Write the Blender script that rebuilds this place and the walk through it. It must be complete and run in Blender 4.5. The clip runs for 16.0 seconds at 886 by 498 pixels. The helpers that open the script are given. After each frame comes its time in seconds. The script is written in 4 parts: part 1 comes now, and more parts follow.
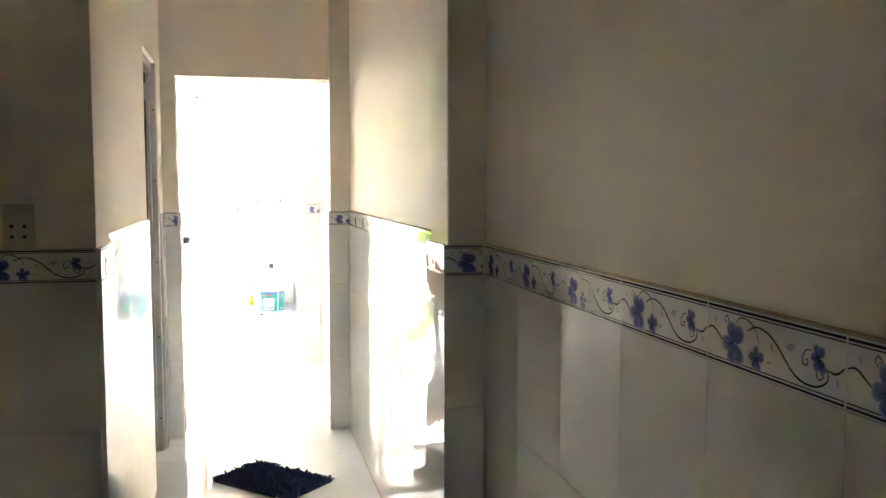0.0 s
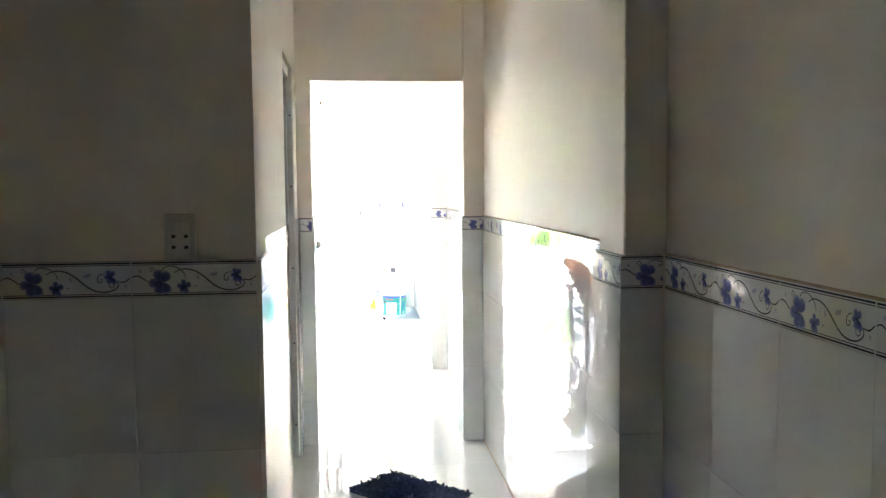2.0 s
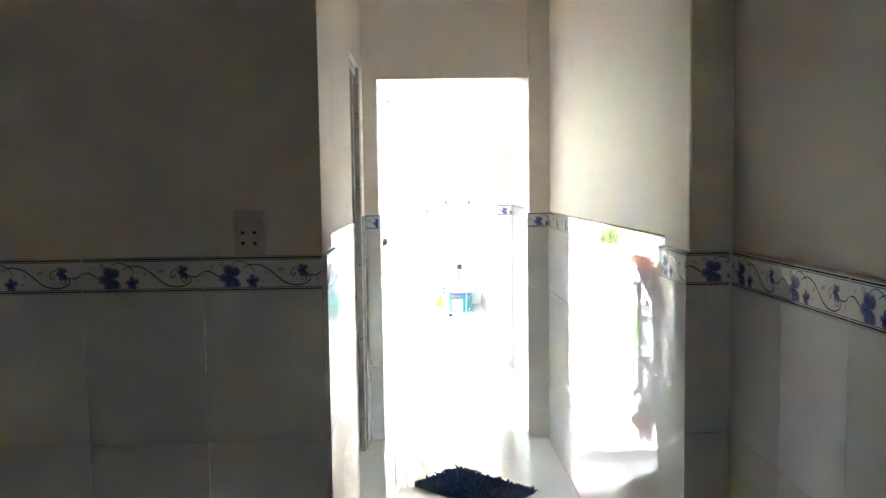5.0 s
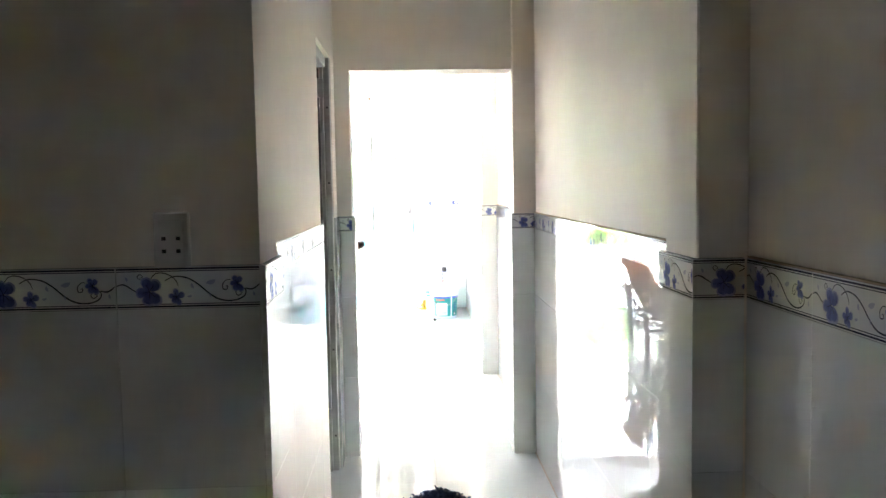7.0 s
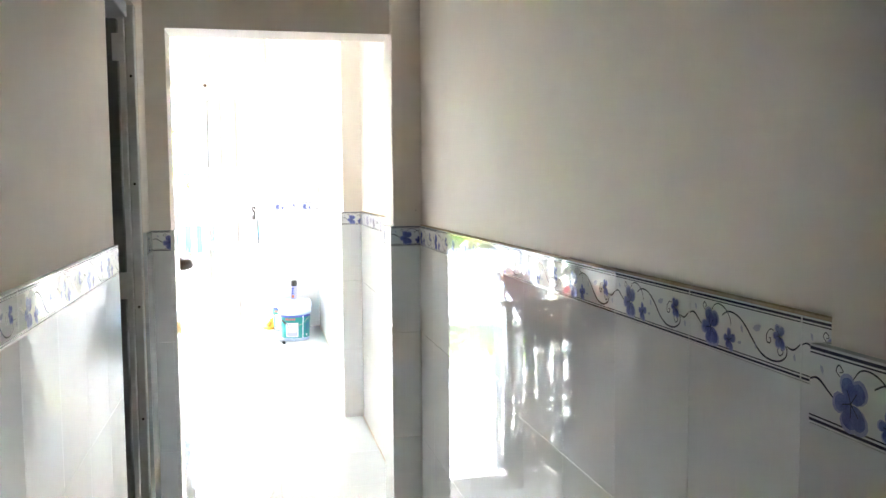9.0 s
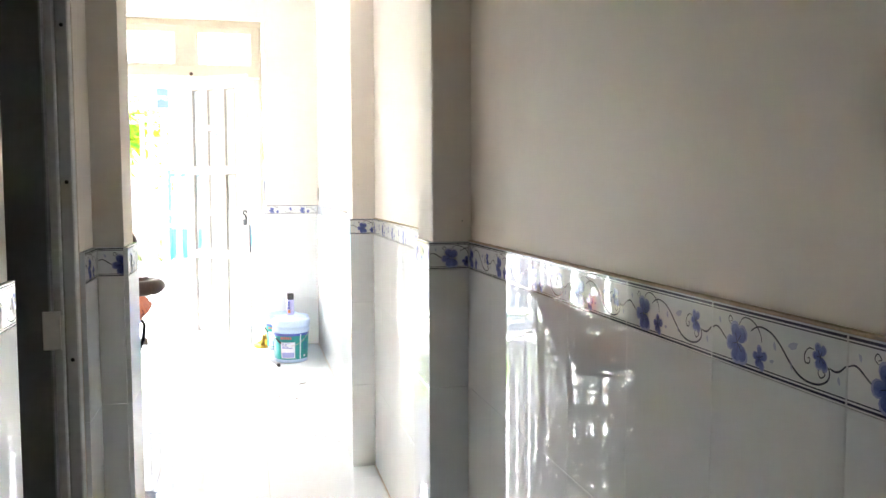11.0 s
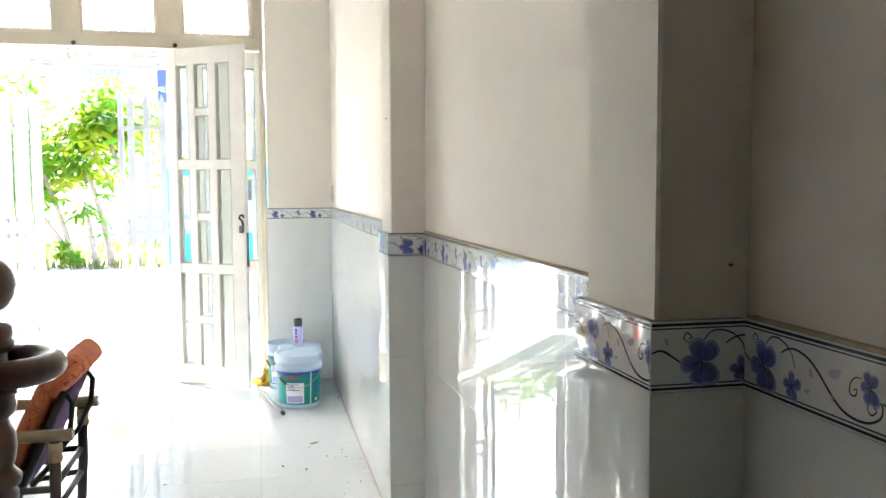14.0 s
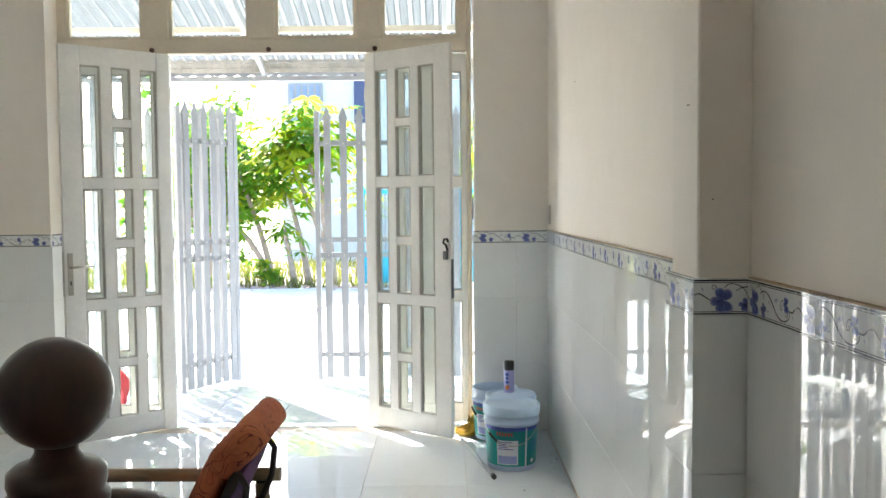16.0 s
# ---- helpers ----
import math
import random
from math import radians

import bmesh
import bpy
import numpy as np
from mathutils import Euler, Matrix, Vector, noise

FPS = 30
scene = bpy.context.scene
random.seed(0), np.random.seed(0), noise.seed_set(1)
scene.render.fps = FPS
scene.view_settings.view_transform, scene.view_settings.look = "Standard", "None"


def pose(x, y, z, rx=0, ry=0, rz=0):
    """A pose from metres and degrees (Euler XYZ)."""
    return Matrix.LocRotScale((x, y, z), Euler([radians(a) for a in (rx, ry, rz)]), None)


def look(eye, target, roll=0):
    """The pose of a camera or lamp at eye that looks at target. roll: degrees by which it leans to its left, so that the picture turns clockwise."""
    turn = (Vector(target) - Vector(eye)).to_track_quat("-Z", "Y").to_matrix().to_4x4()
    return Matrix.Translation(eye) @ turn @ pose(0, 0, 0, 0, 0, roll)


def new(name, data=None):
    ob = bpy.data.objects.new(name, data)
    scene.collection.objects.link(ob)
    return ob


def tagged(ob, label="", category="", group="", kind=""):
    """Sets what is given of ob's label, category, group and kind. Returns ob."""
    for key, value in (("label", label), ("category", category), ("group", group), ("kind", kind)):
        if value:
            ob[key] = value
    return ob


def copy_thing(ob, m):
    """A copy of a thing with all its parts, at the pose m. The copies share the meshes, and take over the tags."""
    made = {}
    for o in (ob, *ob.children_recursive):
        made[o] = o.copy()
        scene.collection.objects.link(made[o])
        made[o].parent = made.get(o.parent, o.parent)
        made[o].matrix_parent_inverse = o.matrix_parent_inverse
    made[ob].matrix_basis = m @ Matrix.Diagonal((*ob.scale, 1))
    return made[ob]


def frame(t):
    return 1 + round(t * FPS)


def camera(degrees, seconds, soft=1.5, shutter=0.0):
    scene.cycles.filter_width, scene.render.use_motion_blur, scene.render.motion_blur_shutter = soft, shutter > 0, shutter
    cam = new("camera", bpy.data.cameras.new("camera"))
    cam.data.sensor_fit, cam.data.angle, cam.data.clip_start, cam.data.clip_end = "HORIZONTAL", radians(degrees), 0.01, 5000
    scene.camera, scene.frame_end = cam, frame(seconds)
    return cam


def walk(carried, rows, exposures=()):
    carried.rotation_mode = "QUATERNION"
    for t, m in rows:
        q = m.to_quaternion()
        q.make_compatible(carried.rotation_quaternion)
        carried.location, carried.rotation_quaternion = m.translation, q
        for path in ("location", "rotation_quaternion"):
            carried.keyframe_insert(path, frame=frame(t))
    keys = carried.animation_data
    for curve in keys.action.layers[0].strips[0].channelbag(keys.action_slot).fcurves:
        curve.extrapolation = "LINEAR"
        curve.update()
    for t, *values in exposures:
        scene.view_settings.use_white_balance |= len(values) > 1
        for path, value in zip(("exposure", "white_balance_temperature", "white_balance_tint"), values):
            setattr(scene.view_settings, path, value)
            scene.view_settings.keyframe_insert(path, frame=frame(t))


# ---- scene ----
cam = camera(54.8, 16.0)
PATH = [
    (0, (-0.075, 0.288, 1.434), (0.385, 2.228, 1.282), 0.0),
    (0.5, (-0.095, 0.381, 1.452), (0.247, 2.346, 1.303), -0.2),
    (1, (-0.183, 0.486, 1.441), (0.048, 2.467, 1.295), -0.5),
    (1.5, (-0.212, 0.502, 1.444), (0.012, 2.484, 1.296), -0.6),
    (2, (-0.188, 0.475, 1.441), (0.02, 2.458, 1.296), -0.5),
    (2.5, (-0.157, 0.463, 1.44), (0.039, 2.448, 1.292), -0.6),
    (3, (-0.163, 0.459, 1.44), (0.031, 2.444, 1.291), -0.5),
    (3.5, (-0.189, 0.46, 1.44), (0.01, 2.444, 1.287), -0.6),
    (4, (-0.209, 0.46, 1.438), (-0.029, 2.446, 1.286), -0.6),
    (4.5, (-0.198, 0.457, 1.439), (-0.147, 2.451, 1.289), -0.8),
    (7, (-0.118, 0.774, 1.428), (-0.04, 2.767, 1.28), -1.0),
    (7.5, (-0.121, 1.018, 1.423), (0.01, 3.008, 1.275), -0.8),
    (8, (-0.153, 1.332, 1.44), (0.037, 3.318, 1.295), -0.6),
    (8.5, (-0.075, 1.625, 1.438), (0.274, 3.588, 1.291), -0.5),
    (9, (-0.109, 1.886, 1.438), (0.322, 3.833, 1.288), -0.5),
    (11.5, (-0.069, 3.04, 1.434), (0.376, 4.985, 1.29), -0.2),
    (12, (-0.004, 3.263, 1.443), (0.433, 5.209, 1.298), -0.3),
    (12.5, (-0.042, 3.523, 1.435), (0.397, 5.469, 1.291), -0.2),
    (13, (-0.041, 3.789, 1.437), (0.396, 5.735, 1.289), -0.2),
    (13.5, (0.02, 4.037, 1.451), (0.457, 5.982, 1.298), -0.3),
    (14, (-0.005, 4.349, 1.428), (0.42, 6.298, 1.282), -0.3),
    (14.5, (-0.053, 4.574, 1.444), (0.37, 6.523, 1.295), -0.2),
    (15, (-0.008, 4.841, 1.44), (0.344, 6.807, 1.332), -0.3),
    (15.5, (-0.059, 5.033, 1.435), (0.056, 7.027, 1.332), -0.4),
    (16, (-0.116, 5.303, 1.439), (-0.119, 7.3, 1.337), -0.5),
]
EXPOSURES = [(0, 6.33, 7350, 19), (1, 6.28, 6800, 18), (2, 6.25, 6350, 15), (7, 6.1, 6250, 15), (9, 5.6, 6200, 14), (11.5, 4.85, 6350, 16), (13.5, 4.2, 6250, 12), (14.5, 3.6, 6250, 9), (16, 2.88, 6300, 8)]
walk(cam, [(t, look(eye, target, roll)) for t, eye, target, roll in PATH], EXPOSURES)

# ---- daylight ----
SUN_AZ, SUN_EL = radians(-38), radians(38)
world = bpy.data.worlds.new("sky")
scene.world = world
world.use_nodes = True
_n, _l = world.node_tree.nodes, world.node_tree.links
_sky = _n.new("ShaderNodeTexSky")
_sky.sky_type, _sky.sun_disc = "NISHITA", False
_sky.sun_elevation, _sky.sun_rotation = SUN_EL, SUN_AZ
_sky.air_density, _sky.dust_density = 1.0, 3.0
_l.new(_sky.outputs[0], _n["Background"].inputs[0])
_n["Background"].inputs[1].default_value = 0.15
sun = new("sun", bpy.data.lights.new("sun", "SUN"))
sun.data.energy, sun.data.angle, sun.data.color = 5.0, radians(0.5), (1.0, 0.965, 0.91)
_to = Vector((math.sin(SUN_AZ) * math.cos(SUN_EL), math.cos(SUN_AZ) * math.cos(SUN_EL), math.sin(SUN_EL)))
sun.matrix_world = look(_to * 40, (0, 0, 0))

scene.cycles.max_bounces, scene.cycles.diffuse_bounces, scene.cycles.glossy_bounces, scene.cycles.transparent_max_bounces = 32, 24, 6, 24


# ---- materials ----
def material(name, color, rough=0.5, metal=0.0, vary=0.0, scale=6.0, bump=0.0, bump_scale=80.0, coat=0.0, spec=0.5,
             random_tint=0.0, color2=None, stretch=(1, 1, 1), rough_vary=0.0):
    m = bpy.data.materials.new(name)
    m.use_nodes = True
    n, l = m.node_tree.nodes, m.node_tree.links
    b = n["Principled BSDF"]
    b.inputs["Base Color"].default_value = (*color, 1)
    b.inputs["Roughness"].default_value = rough
    b.inputs["Metallic"].default_value = metal
    b.inputs["Coat Weight"].default_value = coat
    b.inputs["Coat Roughness"].default_value = 0.03
    b.inputs["Specular IOR Level"].default_value = spec
    geo = n.new("ShaderNodeTexCoord")
    mp = n.new("ShaderNodeMapping")
    mp.inputs["Scale"].default_value = stretch
    l.new(geo.outputs["Object"], mp.inputs[0])
    last = None
    if vary or color2:
        big, fine = n.new("ShaderNodeTexNoise"), n.new("ShaderNodeTexNoise")
        big.inputs["Scale"].default_value, fine.inputs["Scale"].default_value = scale, scale * 9
        big.inputs["Detail"].default_value, fine.inputs["Detail"].default_value = 4, 6
        l.new(mp.outputs[0], big.inputs["Vector"]), l.new(mp.outputs[0], fine.inputs["Vector"])
        add = n.new("ShaderNodeMath")
        add.operation, add.inputs[1].default_value = "MULTIPLY_ADD", 0.65
        half = n.new("ShaderNodeMath")
        half.operation, half.inputs[1].default_value = "MULTIPLY", 0.35
        l.new(fine.outputs[0], half.inputs[0])
        l.new(big.outputs[0], add.inputs[0]), l.new(half.outputs[0], add.inputs[2])
        ramp = n.new("ShaderNodeValToRGB")
        other = color2 or tuple(c * (1 - vary) for c in color)
        ramp.color_ramp.elements[0].position, ramp.color_ramp.elements[1].position = 0.35, 0.62
        ramp.color_ramp.elements[0].color, ramp.color_ramp.elements[1].color = (*other, 1), (*color, 1)
        l.new(add.outputs[0], ramp.inputs[0])
        last = ramp.outputs[0]
        if rough_vary:
            rm = n.new("ShaderNodeMapRange")
            rm.inputs["To Min"].default_value, rm.inputs["To Max"].default_value = max(0.0, rough - rough_vary), rough + rough_vary
            l.new(big.outputs[0], rm.inputs[0])
            l.new(rm.outputs[0], b.inputs["Roughness"])
    if random_tint:
        info, hsv = n.new("ShaderNodeObjectInfo"), n.new("ShaderNodeHueSaturation")
        mr = n.new("ShaderNodeMapRange")
        mr.inputs["To Min"].default_value, mr.inputs["To Max"].default_value = 1 - random_tint, 1 + random_tint
        l.new(info.outputs["Random"], mr.inputs[0]), l.new(mr.outputs[0], hsv.inputs["Value"])
        hsv.inputs["Color"].default_value = (*color, 1)
        if last:
            l.new(last, hsv.inputs["Color"])
        last = hsv.outputs[0]
    if last:
        l.new(last, b.inputs["Base Color"])
    if bump:
        tex, bp = n.new("ShaderNodeTexNoise"), n.new("ShaderNodeBump")
        tex.inputs["Scale"].default_value, tex.inputs["Detail"].default_value = bump_scale, 3
        bp.inputs["Strength"].default_value, bp.inputs["Distance"].default_value = bump, 0.01
        l.new(mp.outputs[0], tex.inputs["Vector"]), l.new(tex.outputs[0], bp.inputs["Height"])
        l.new(bp.outputs[0], b.inputs["Normal"])
    return m


def glass_material(name, tint=(0.93, 0.97, 0.95)):
    m = bpy.data.materials.new(name)
    m.use_nodes = True
    n, l = m.node_tree.nodes, m.node_tree.links
    n.remove(n["Principled BSDF"])
    tr, gl, mix, fr = n.new("ShaderNodeBsdfTransparent"), n.new("ShaderNodeBsdfGlossy"), n.new("ShaderNodeMixShader"), n.new("ShaderNodeLayerWeight")
    tr.inputs[0].default_value = (*tint, 1)
    gl.inputs["Roughness"].default_value = 0.0
    power, scaled = n.new("ShaderNodeMath"), n.new("ShaderNodeMath")
    power.operation, power.inputs[1].default_value = "POWER", 4.0
    scaled.operation, scaled.inputs[1].default_value, scaled.inputs[2].default_value = "MULTIPLY_ADD", 0.7, 0.03
    l.new(fr.outputs["Facing"], power.inputs[0]), l.new(power.outputs[0], scaled.inputs[0])
    l.new(scaled.outputs[0], mix.inputs[0]), l.new(tr.outputs[0], mix.inputs[1]), l.new(gl.outputs[0], mix.inputs[2])
    l.new(mix.outputs[0], n["Material Output"].inputs[0])
    return m


def thin_material(name, color, back, amount=0.5, rough=0.5, vary=0.15):
    """A sheet or leaf that lets part of the light through."""
    m = material(name, color, rough, vary=vary, scale=3)
    n, l = m.node_tree.nodes, m.node_tree.links
    tr, mix = n.new("ShaderNodeBsdfTranslucent"), n.new("ShaderNodeMixShader")
    tr.inputs[0].default_value = (*back, 1)
    mix.inputs[0].default_value = amount
    l.new(n["Principled BSDF"].outputs[0], mix.inputs[1]), l.new(tr.outputs[0], mix.inputs[2])
    l.new(mix.outputs[0], n["Material Output"].inputs[0])
    return m


PAINT = material("wall_paint", (0.886, 0.840, 0.776), 0.58, vary=0.05, scale=1.1, bump=0.04, bump_scale=10, spec=0.35)
CEIL = material("ceiling_paint", (0.87, 0.86, 0.83), 0.75, vary=0.05, scale=1.0)
TILE = material("wall_tile_glaze", (0.832, 0.860, 0.868), 0.012, vary=0.03, scale=3, bump=0.0008, bump_scale=16, random_tint=0.015, stretch=(3.5, 3.5, 1.2), spec=0.55)
GROUT = material("grout", (0.52, 0.45, 0.37), 0.8, vary=0.3, scale=12)
FLOORTILE = material("porcelain_floor", (0.735, 0.775, 0.795), 0.015, vary=0.04, scale=2.2, bump=0.0011, bump_scale=9, random_tint=0.015, spec=1.0)
DIRT = material("ledge_dirt", (0.50, 0.38, 0.26), 0.9, vary=0.35, scale=20)
NAVY = material("print_navy", (0.035, 0.04, 0.075), 0.08)
BLUE = material("print_blue", (0.085, 0.11, 0.36), 0.08, color2=(0.24, 0.28, 0.60), scale=60)
LAVENDER = material("print_lavender", (0.30, 0.33, 0.60), 0.08, color2=(0.46, 0.49, 0.70), scale=70)
PALE = material("print_pale", (0.50, 0.53, 0.66), 0.08)
FRAME = material("door_frame_paint", (0.76, 0.68, 0.55), 0.35, vary=0.10, scale=4, bump=0.03, bump_scale=50)
WHITE = material("door_white_paint", (0.86, 0.845, 0.80), 0.35, vary=0.10, scale=5, bump=0.03, bump_scale=50)
# darker than the door paint: shade lines of the glazing beads put into colour
BEADSHADE = material("glazing_bead_shade", (0.52, 0.49, 0.43), 0.6, vary=0.25, scale=20)
GLASS = glass_material("window_glass", (0.95, 0.975, 0.97))
ALU = material("grey_aluminium", (0.66, 0.67, 0.66), 0.4, metal=0.0, vary=0.15, scale=6)
DARKALU = material("dark_door_panel", (0.16, 0.165, 0.17), 0.5, vary=0.2, scale=5)
CHROME = material("worn_steel", (0.55, 0.52, 0.46), 0.3, metal=0.9, vary=0.25, scale=25)
BLACK = material("black_plastic", (0.02, 0.02, 0.022), 0.4)
WOOD = material("varnished_red_wood", (0.080, 0.026, 0.015), 0.3, color2=(0.032, 0.011, 0.008), scale=7, stretch=(1, 1, 0.15), coat=0.25)
OUTLET = material("outlet_plastic", (0.62, 0.61, 0.58), 0.35, vary=0.04, scale=10)
MARBLE = material("step_marble", (0.40, 0.42, 0.47), 0.10, color2=(0.20, 0.23, 0.30), scale=6)


# ---- mesh tools ----
def mesh_object(name, bm, mats, smooth=False):
    me = bpy.data.meshes.new(name)
    bm.normal_update()
    bm.to_mesh(me)
    bm.free()
    for m in (mats if isinstance(mats, (list, tuple)) else [mats]):
        me.materials.append(m)
    if smooth:
        me.shade_smooth()
    return new(name, me)


def part(name, bm, mats, parent, label="", smooth=False):
    ob = mesh_object(name, bm, mats, smooth)
    ob.parent = parent
    return tagged(ob, label)


def box(bm, x0, x1, y0, y1, z0, z1, bevel=0.0, m=None, mat=0):
    verts = [bm.verts.new((x, y, z)) for z in (z0, z1) for y in (y0, y1) for x in (x0, x1)]
    faces = [bm.faces.new([verts[i] for i in q]) for q in ((0, 2, 3, 1), (4, 5, 7, 6), (0, 1, 5, 4), (2, 6, 7, 3), (0, 4, 6, 2), (1, 3, 7, 5))]
    for f in faces:
        f.material_index = mat
    if bevel:
        edges = list({e for f in faces for e in f.edges})
        got = bmesh.ops.bevel(bm, geom=edges, offset=bevel, segments=1, affect="EDGES")
        for f in got["faces"]:
            f.material_index = mat
        verts = list({v for f in got["faces"] for v in f.verts})
    if m is not None:
        bmesh.ops.transform(bm, matrix=m, verts=verts)
    return verts


def boxes(*specs, bevel=0.0):
    bm = bmesh.new()
    for s in specs:
        box(bm, *s, bevel=bevel)
    return bm


def lathe(profile, seg=28, bm=None, m=None, mat=0):
    """A turned body from rows of (radius, height)."""
    bm = bm or bmesh.new()
    rings = []
    for r, z in profile:
        if r < 1e-5:
            rings.append([bm.verts.new((0, 0, z))])
        else:
            rings.append([bm.verts.new((r * math.cos(a), r * math.sin(a), z)) for a in (2 * math.pi * i / seg for i in range(seg))])
    for a, b in zip(rings, rings[1:]):
        for i in range(seg):
            j = (i + 1) % seg
            if len(a) == 1 and len(b) == 1:
                continue
            if len(a) == 1:
                f = bm.faces.new((a[0], b[j], b[i]))
            elif len(b) == 1:
                f = bm.faces.new((a[i], a[j], b[0]))
            else:
                f = bm.faces.new((a[i], a[j], b[j], b[i]))
            f.material_index = mat
            f.smooth = True
    if m is not None:
        bmesh.ops.transform(bm, matrix=m, verts=[v for r in rings for v in r])
    bmesh.ops.recalc_face_normals(bm, faces=bm.faces)
    return bm


def tube(points, radius, seg=10, bm=None, closed=False, mat=0):
    """A round rod along points; radius a number or one for each point."""
    bm = bm or bmesh.new()
    pts = [Vector(p) for p in points]
    n = len(pts)
    rad = radius if isinstance(radius, (list, tuple)) else [radius] * n
    rings, side = [], None
    for i, p in enumerate(pts):
        ahead = (pts[(i + 1) % n] - pts[i - 1]) if closed or 0 < i < n - 1 else (pts[1] - pts[0] if i == 0 else pts[-1] - pts[-2])
        ahead.normalize()
        if side is None:
            side = ahead.orthogonal().normalized()
        side = (side - ahead * side.dot(ahead)).normalized()
        up = ahead.cross(side)
        rings.append([bm.verts.new(p + (side * math.cos(a) + up * math.sin(a)) * rad[i]) for a in (2 * math.pi * k / seg for k in range(seg))])
    loops = list(zip(rings, rings[1:])) + ([(rings[-1], rings[0])] if closed else [])
    for a, b in loops:
        for k in range(seg):
            f = bm.faces.new((a[k], a[(k + 1) % seg], b[(k + 1) % seg], b[k]))
            f.smooth, f.material_index = True, mat
    if not closed:
        bm.faces.new(rings[0][::-1]).material_index = mat
        bm.faces.new(rings[-1]).material_index = mat
    return bm


def thing(name, label, category, m=None, group="", kind=""):
    ob = new(name)
    if m is not None:
        ob.matrix_basis = m
    ob.empty_display_size = 0.1
    return tagged(ob, label, category, group, kind)


def structure(name, bm, mats, label, category="wall"):
    return tagged(mesh_object(name, bm, mats), label, category, kind="structure")


# ---- plan ----
RW = 0.533           # tile face of the long side wall
PROUD = 0.012        # tiles stand before the plaster
BACK, FRONT, LEFT, CEILING = -2.0, 10.71, -3.46, 3.35
BACK_LEFT = -2.2   # unseen side wall of the back room, placed for bounced light
WAIN, BAND = 1.198, 0.080
TW, TH = 0.272, 0.4265
PIL = ((0.430, 2.405, 2.630), (0.417, 5.212, 5.440), (0.416, 7.126, 7.352))
W1, W2 = 2.408, 5.238
W1X, W2X, CORR = -0.393, -0.402, -0.480
DW_TOP = 2.027

floor = structure("floor", boxes((LEFT - 0.15, 0.75, BACK - 0.15, 10.94, -0.20, -0.009)), GROUT, "grey grout bed under the floor tiles", "floor")
wall_right = structure("wall_right", boxes((RW + PROUD, RW + 0.2, BACK - 0.15, FRONT + 0.23, 0, CEILING)), PAINT, "cream painted plaster side wall over glazed tiles")
wall_left = structure("wall_left", boxes((LEFT - 0.15, LEFT, BACK - 0.15, FRONT + 0.23, 0, CEILING)), PAINT, "cream painted plaster side wall")
wall_back = structure("wall_back", boxes((LEFT, RW + PROUD, BACK - 0.15, BACK, 0, CEILING)), PAINT, "cream painted plaster back wall")
# added out of view: narrows the back room so bounced light brightens it
wall_back_left = structure("wall_back_left", boxes((BACK_LEFT - 0.15, BACK_LEFT, BACK, W1 + PROUD, 0, CEILING)), PAINT, "unseen cream plaster side wall added to bounce light in the back room")
ceiling = structure("ceiling", boxes((LEFT - 0.15, RW + 0.2, BACK - 0.15, FRONT + 0.23, CEILING, CEILING + 0.15)), CEIL, "white painted plaster ceiling", "ceiling")
pilasters = []
for i, (px, y0, y1) in enumerate(PIL):
    pilasters.append(structure(f"pilaster_{i + 1}", boxes((px + PROUD, RW + PROUD + 0.002, y0 + PROUD, y1 - PROUD, 0, CEILING), bevel=0.004), PAINT,
                               "cream painted pilaster with a tiled foot", "pilaster"))
# wall with the passage, and the passage side wall with the washroom door
wall_middle = structure("wall_middle", boxes((LEFT, W1X - PROUD, W1 + PROUD, W1 + 0.22, 0, CEILING), (W1X - PROUD, PIL[0][0] + PROUD, W1 + PROUD + 0.003, W1 + 0.217, 2.75, CEILING)),
                        PAINT, "cream painted cross wall beside the passage")
D0, D1, DTOP = 4.41, 5.06, 2.06
wall_passage = structure("wall_passage", boxes((CORR - 0.12, CORR - PROUD, W1 + 0.22, D0, 0, CEILING), (CORR - 0.12, CORR - PROUD, D1, W2 + PROUD, 0, CEILING),
                                               (CORR - 0.12, CORR - PROUD, D0, D1, DTOP, CEILING)), PAINT, "cream painted passage wall with a washroom doorway")
wall_doorway = structure("wall_doorway", boxes((LEFT, W2X - PROUD, W2 + PROUD, W2 + 0.20, 0, CEILING), (W2X - PROUD, PIL[1][0] + PROUD, W2 + PROUD, W2 + 0.20, DW_TOP, CEILING)),
                         PAINT, "cream painted cross wall with a doorway opening")
FX0, FX1, FTOP = -2.60, 0.068, 2.935
wall_front = structure("wall_front", boxes((LEFT, FX0 - PROUD, FRONT + PROUD, FRONT + 0.23, 0, CEILING), (FX1 + PROUD, RW + PROUD, FRONT + PROUD, FRONT + 0.23, 0, CEILING),
                                           (FX0 - PROUD, FX1 + PROUD, FRONT + PROUD, FRONT + 0.23, FTOP, CEILING)), PAINT, "cream painted front wall around the folding doors")

# ---- front doors ----
FY = 10.86           # inner face of the door frame
LEAF_W, LEAF_H = 0.667, 2.405


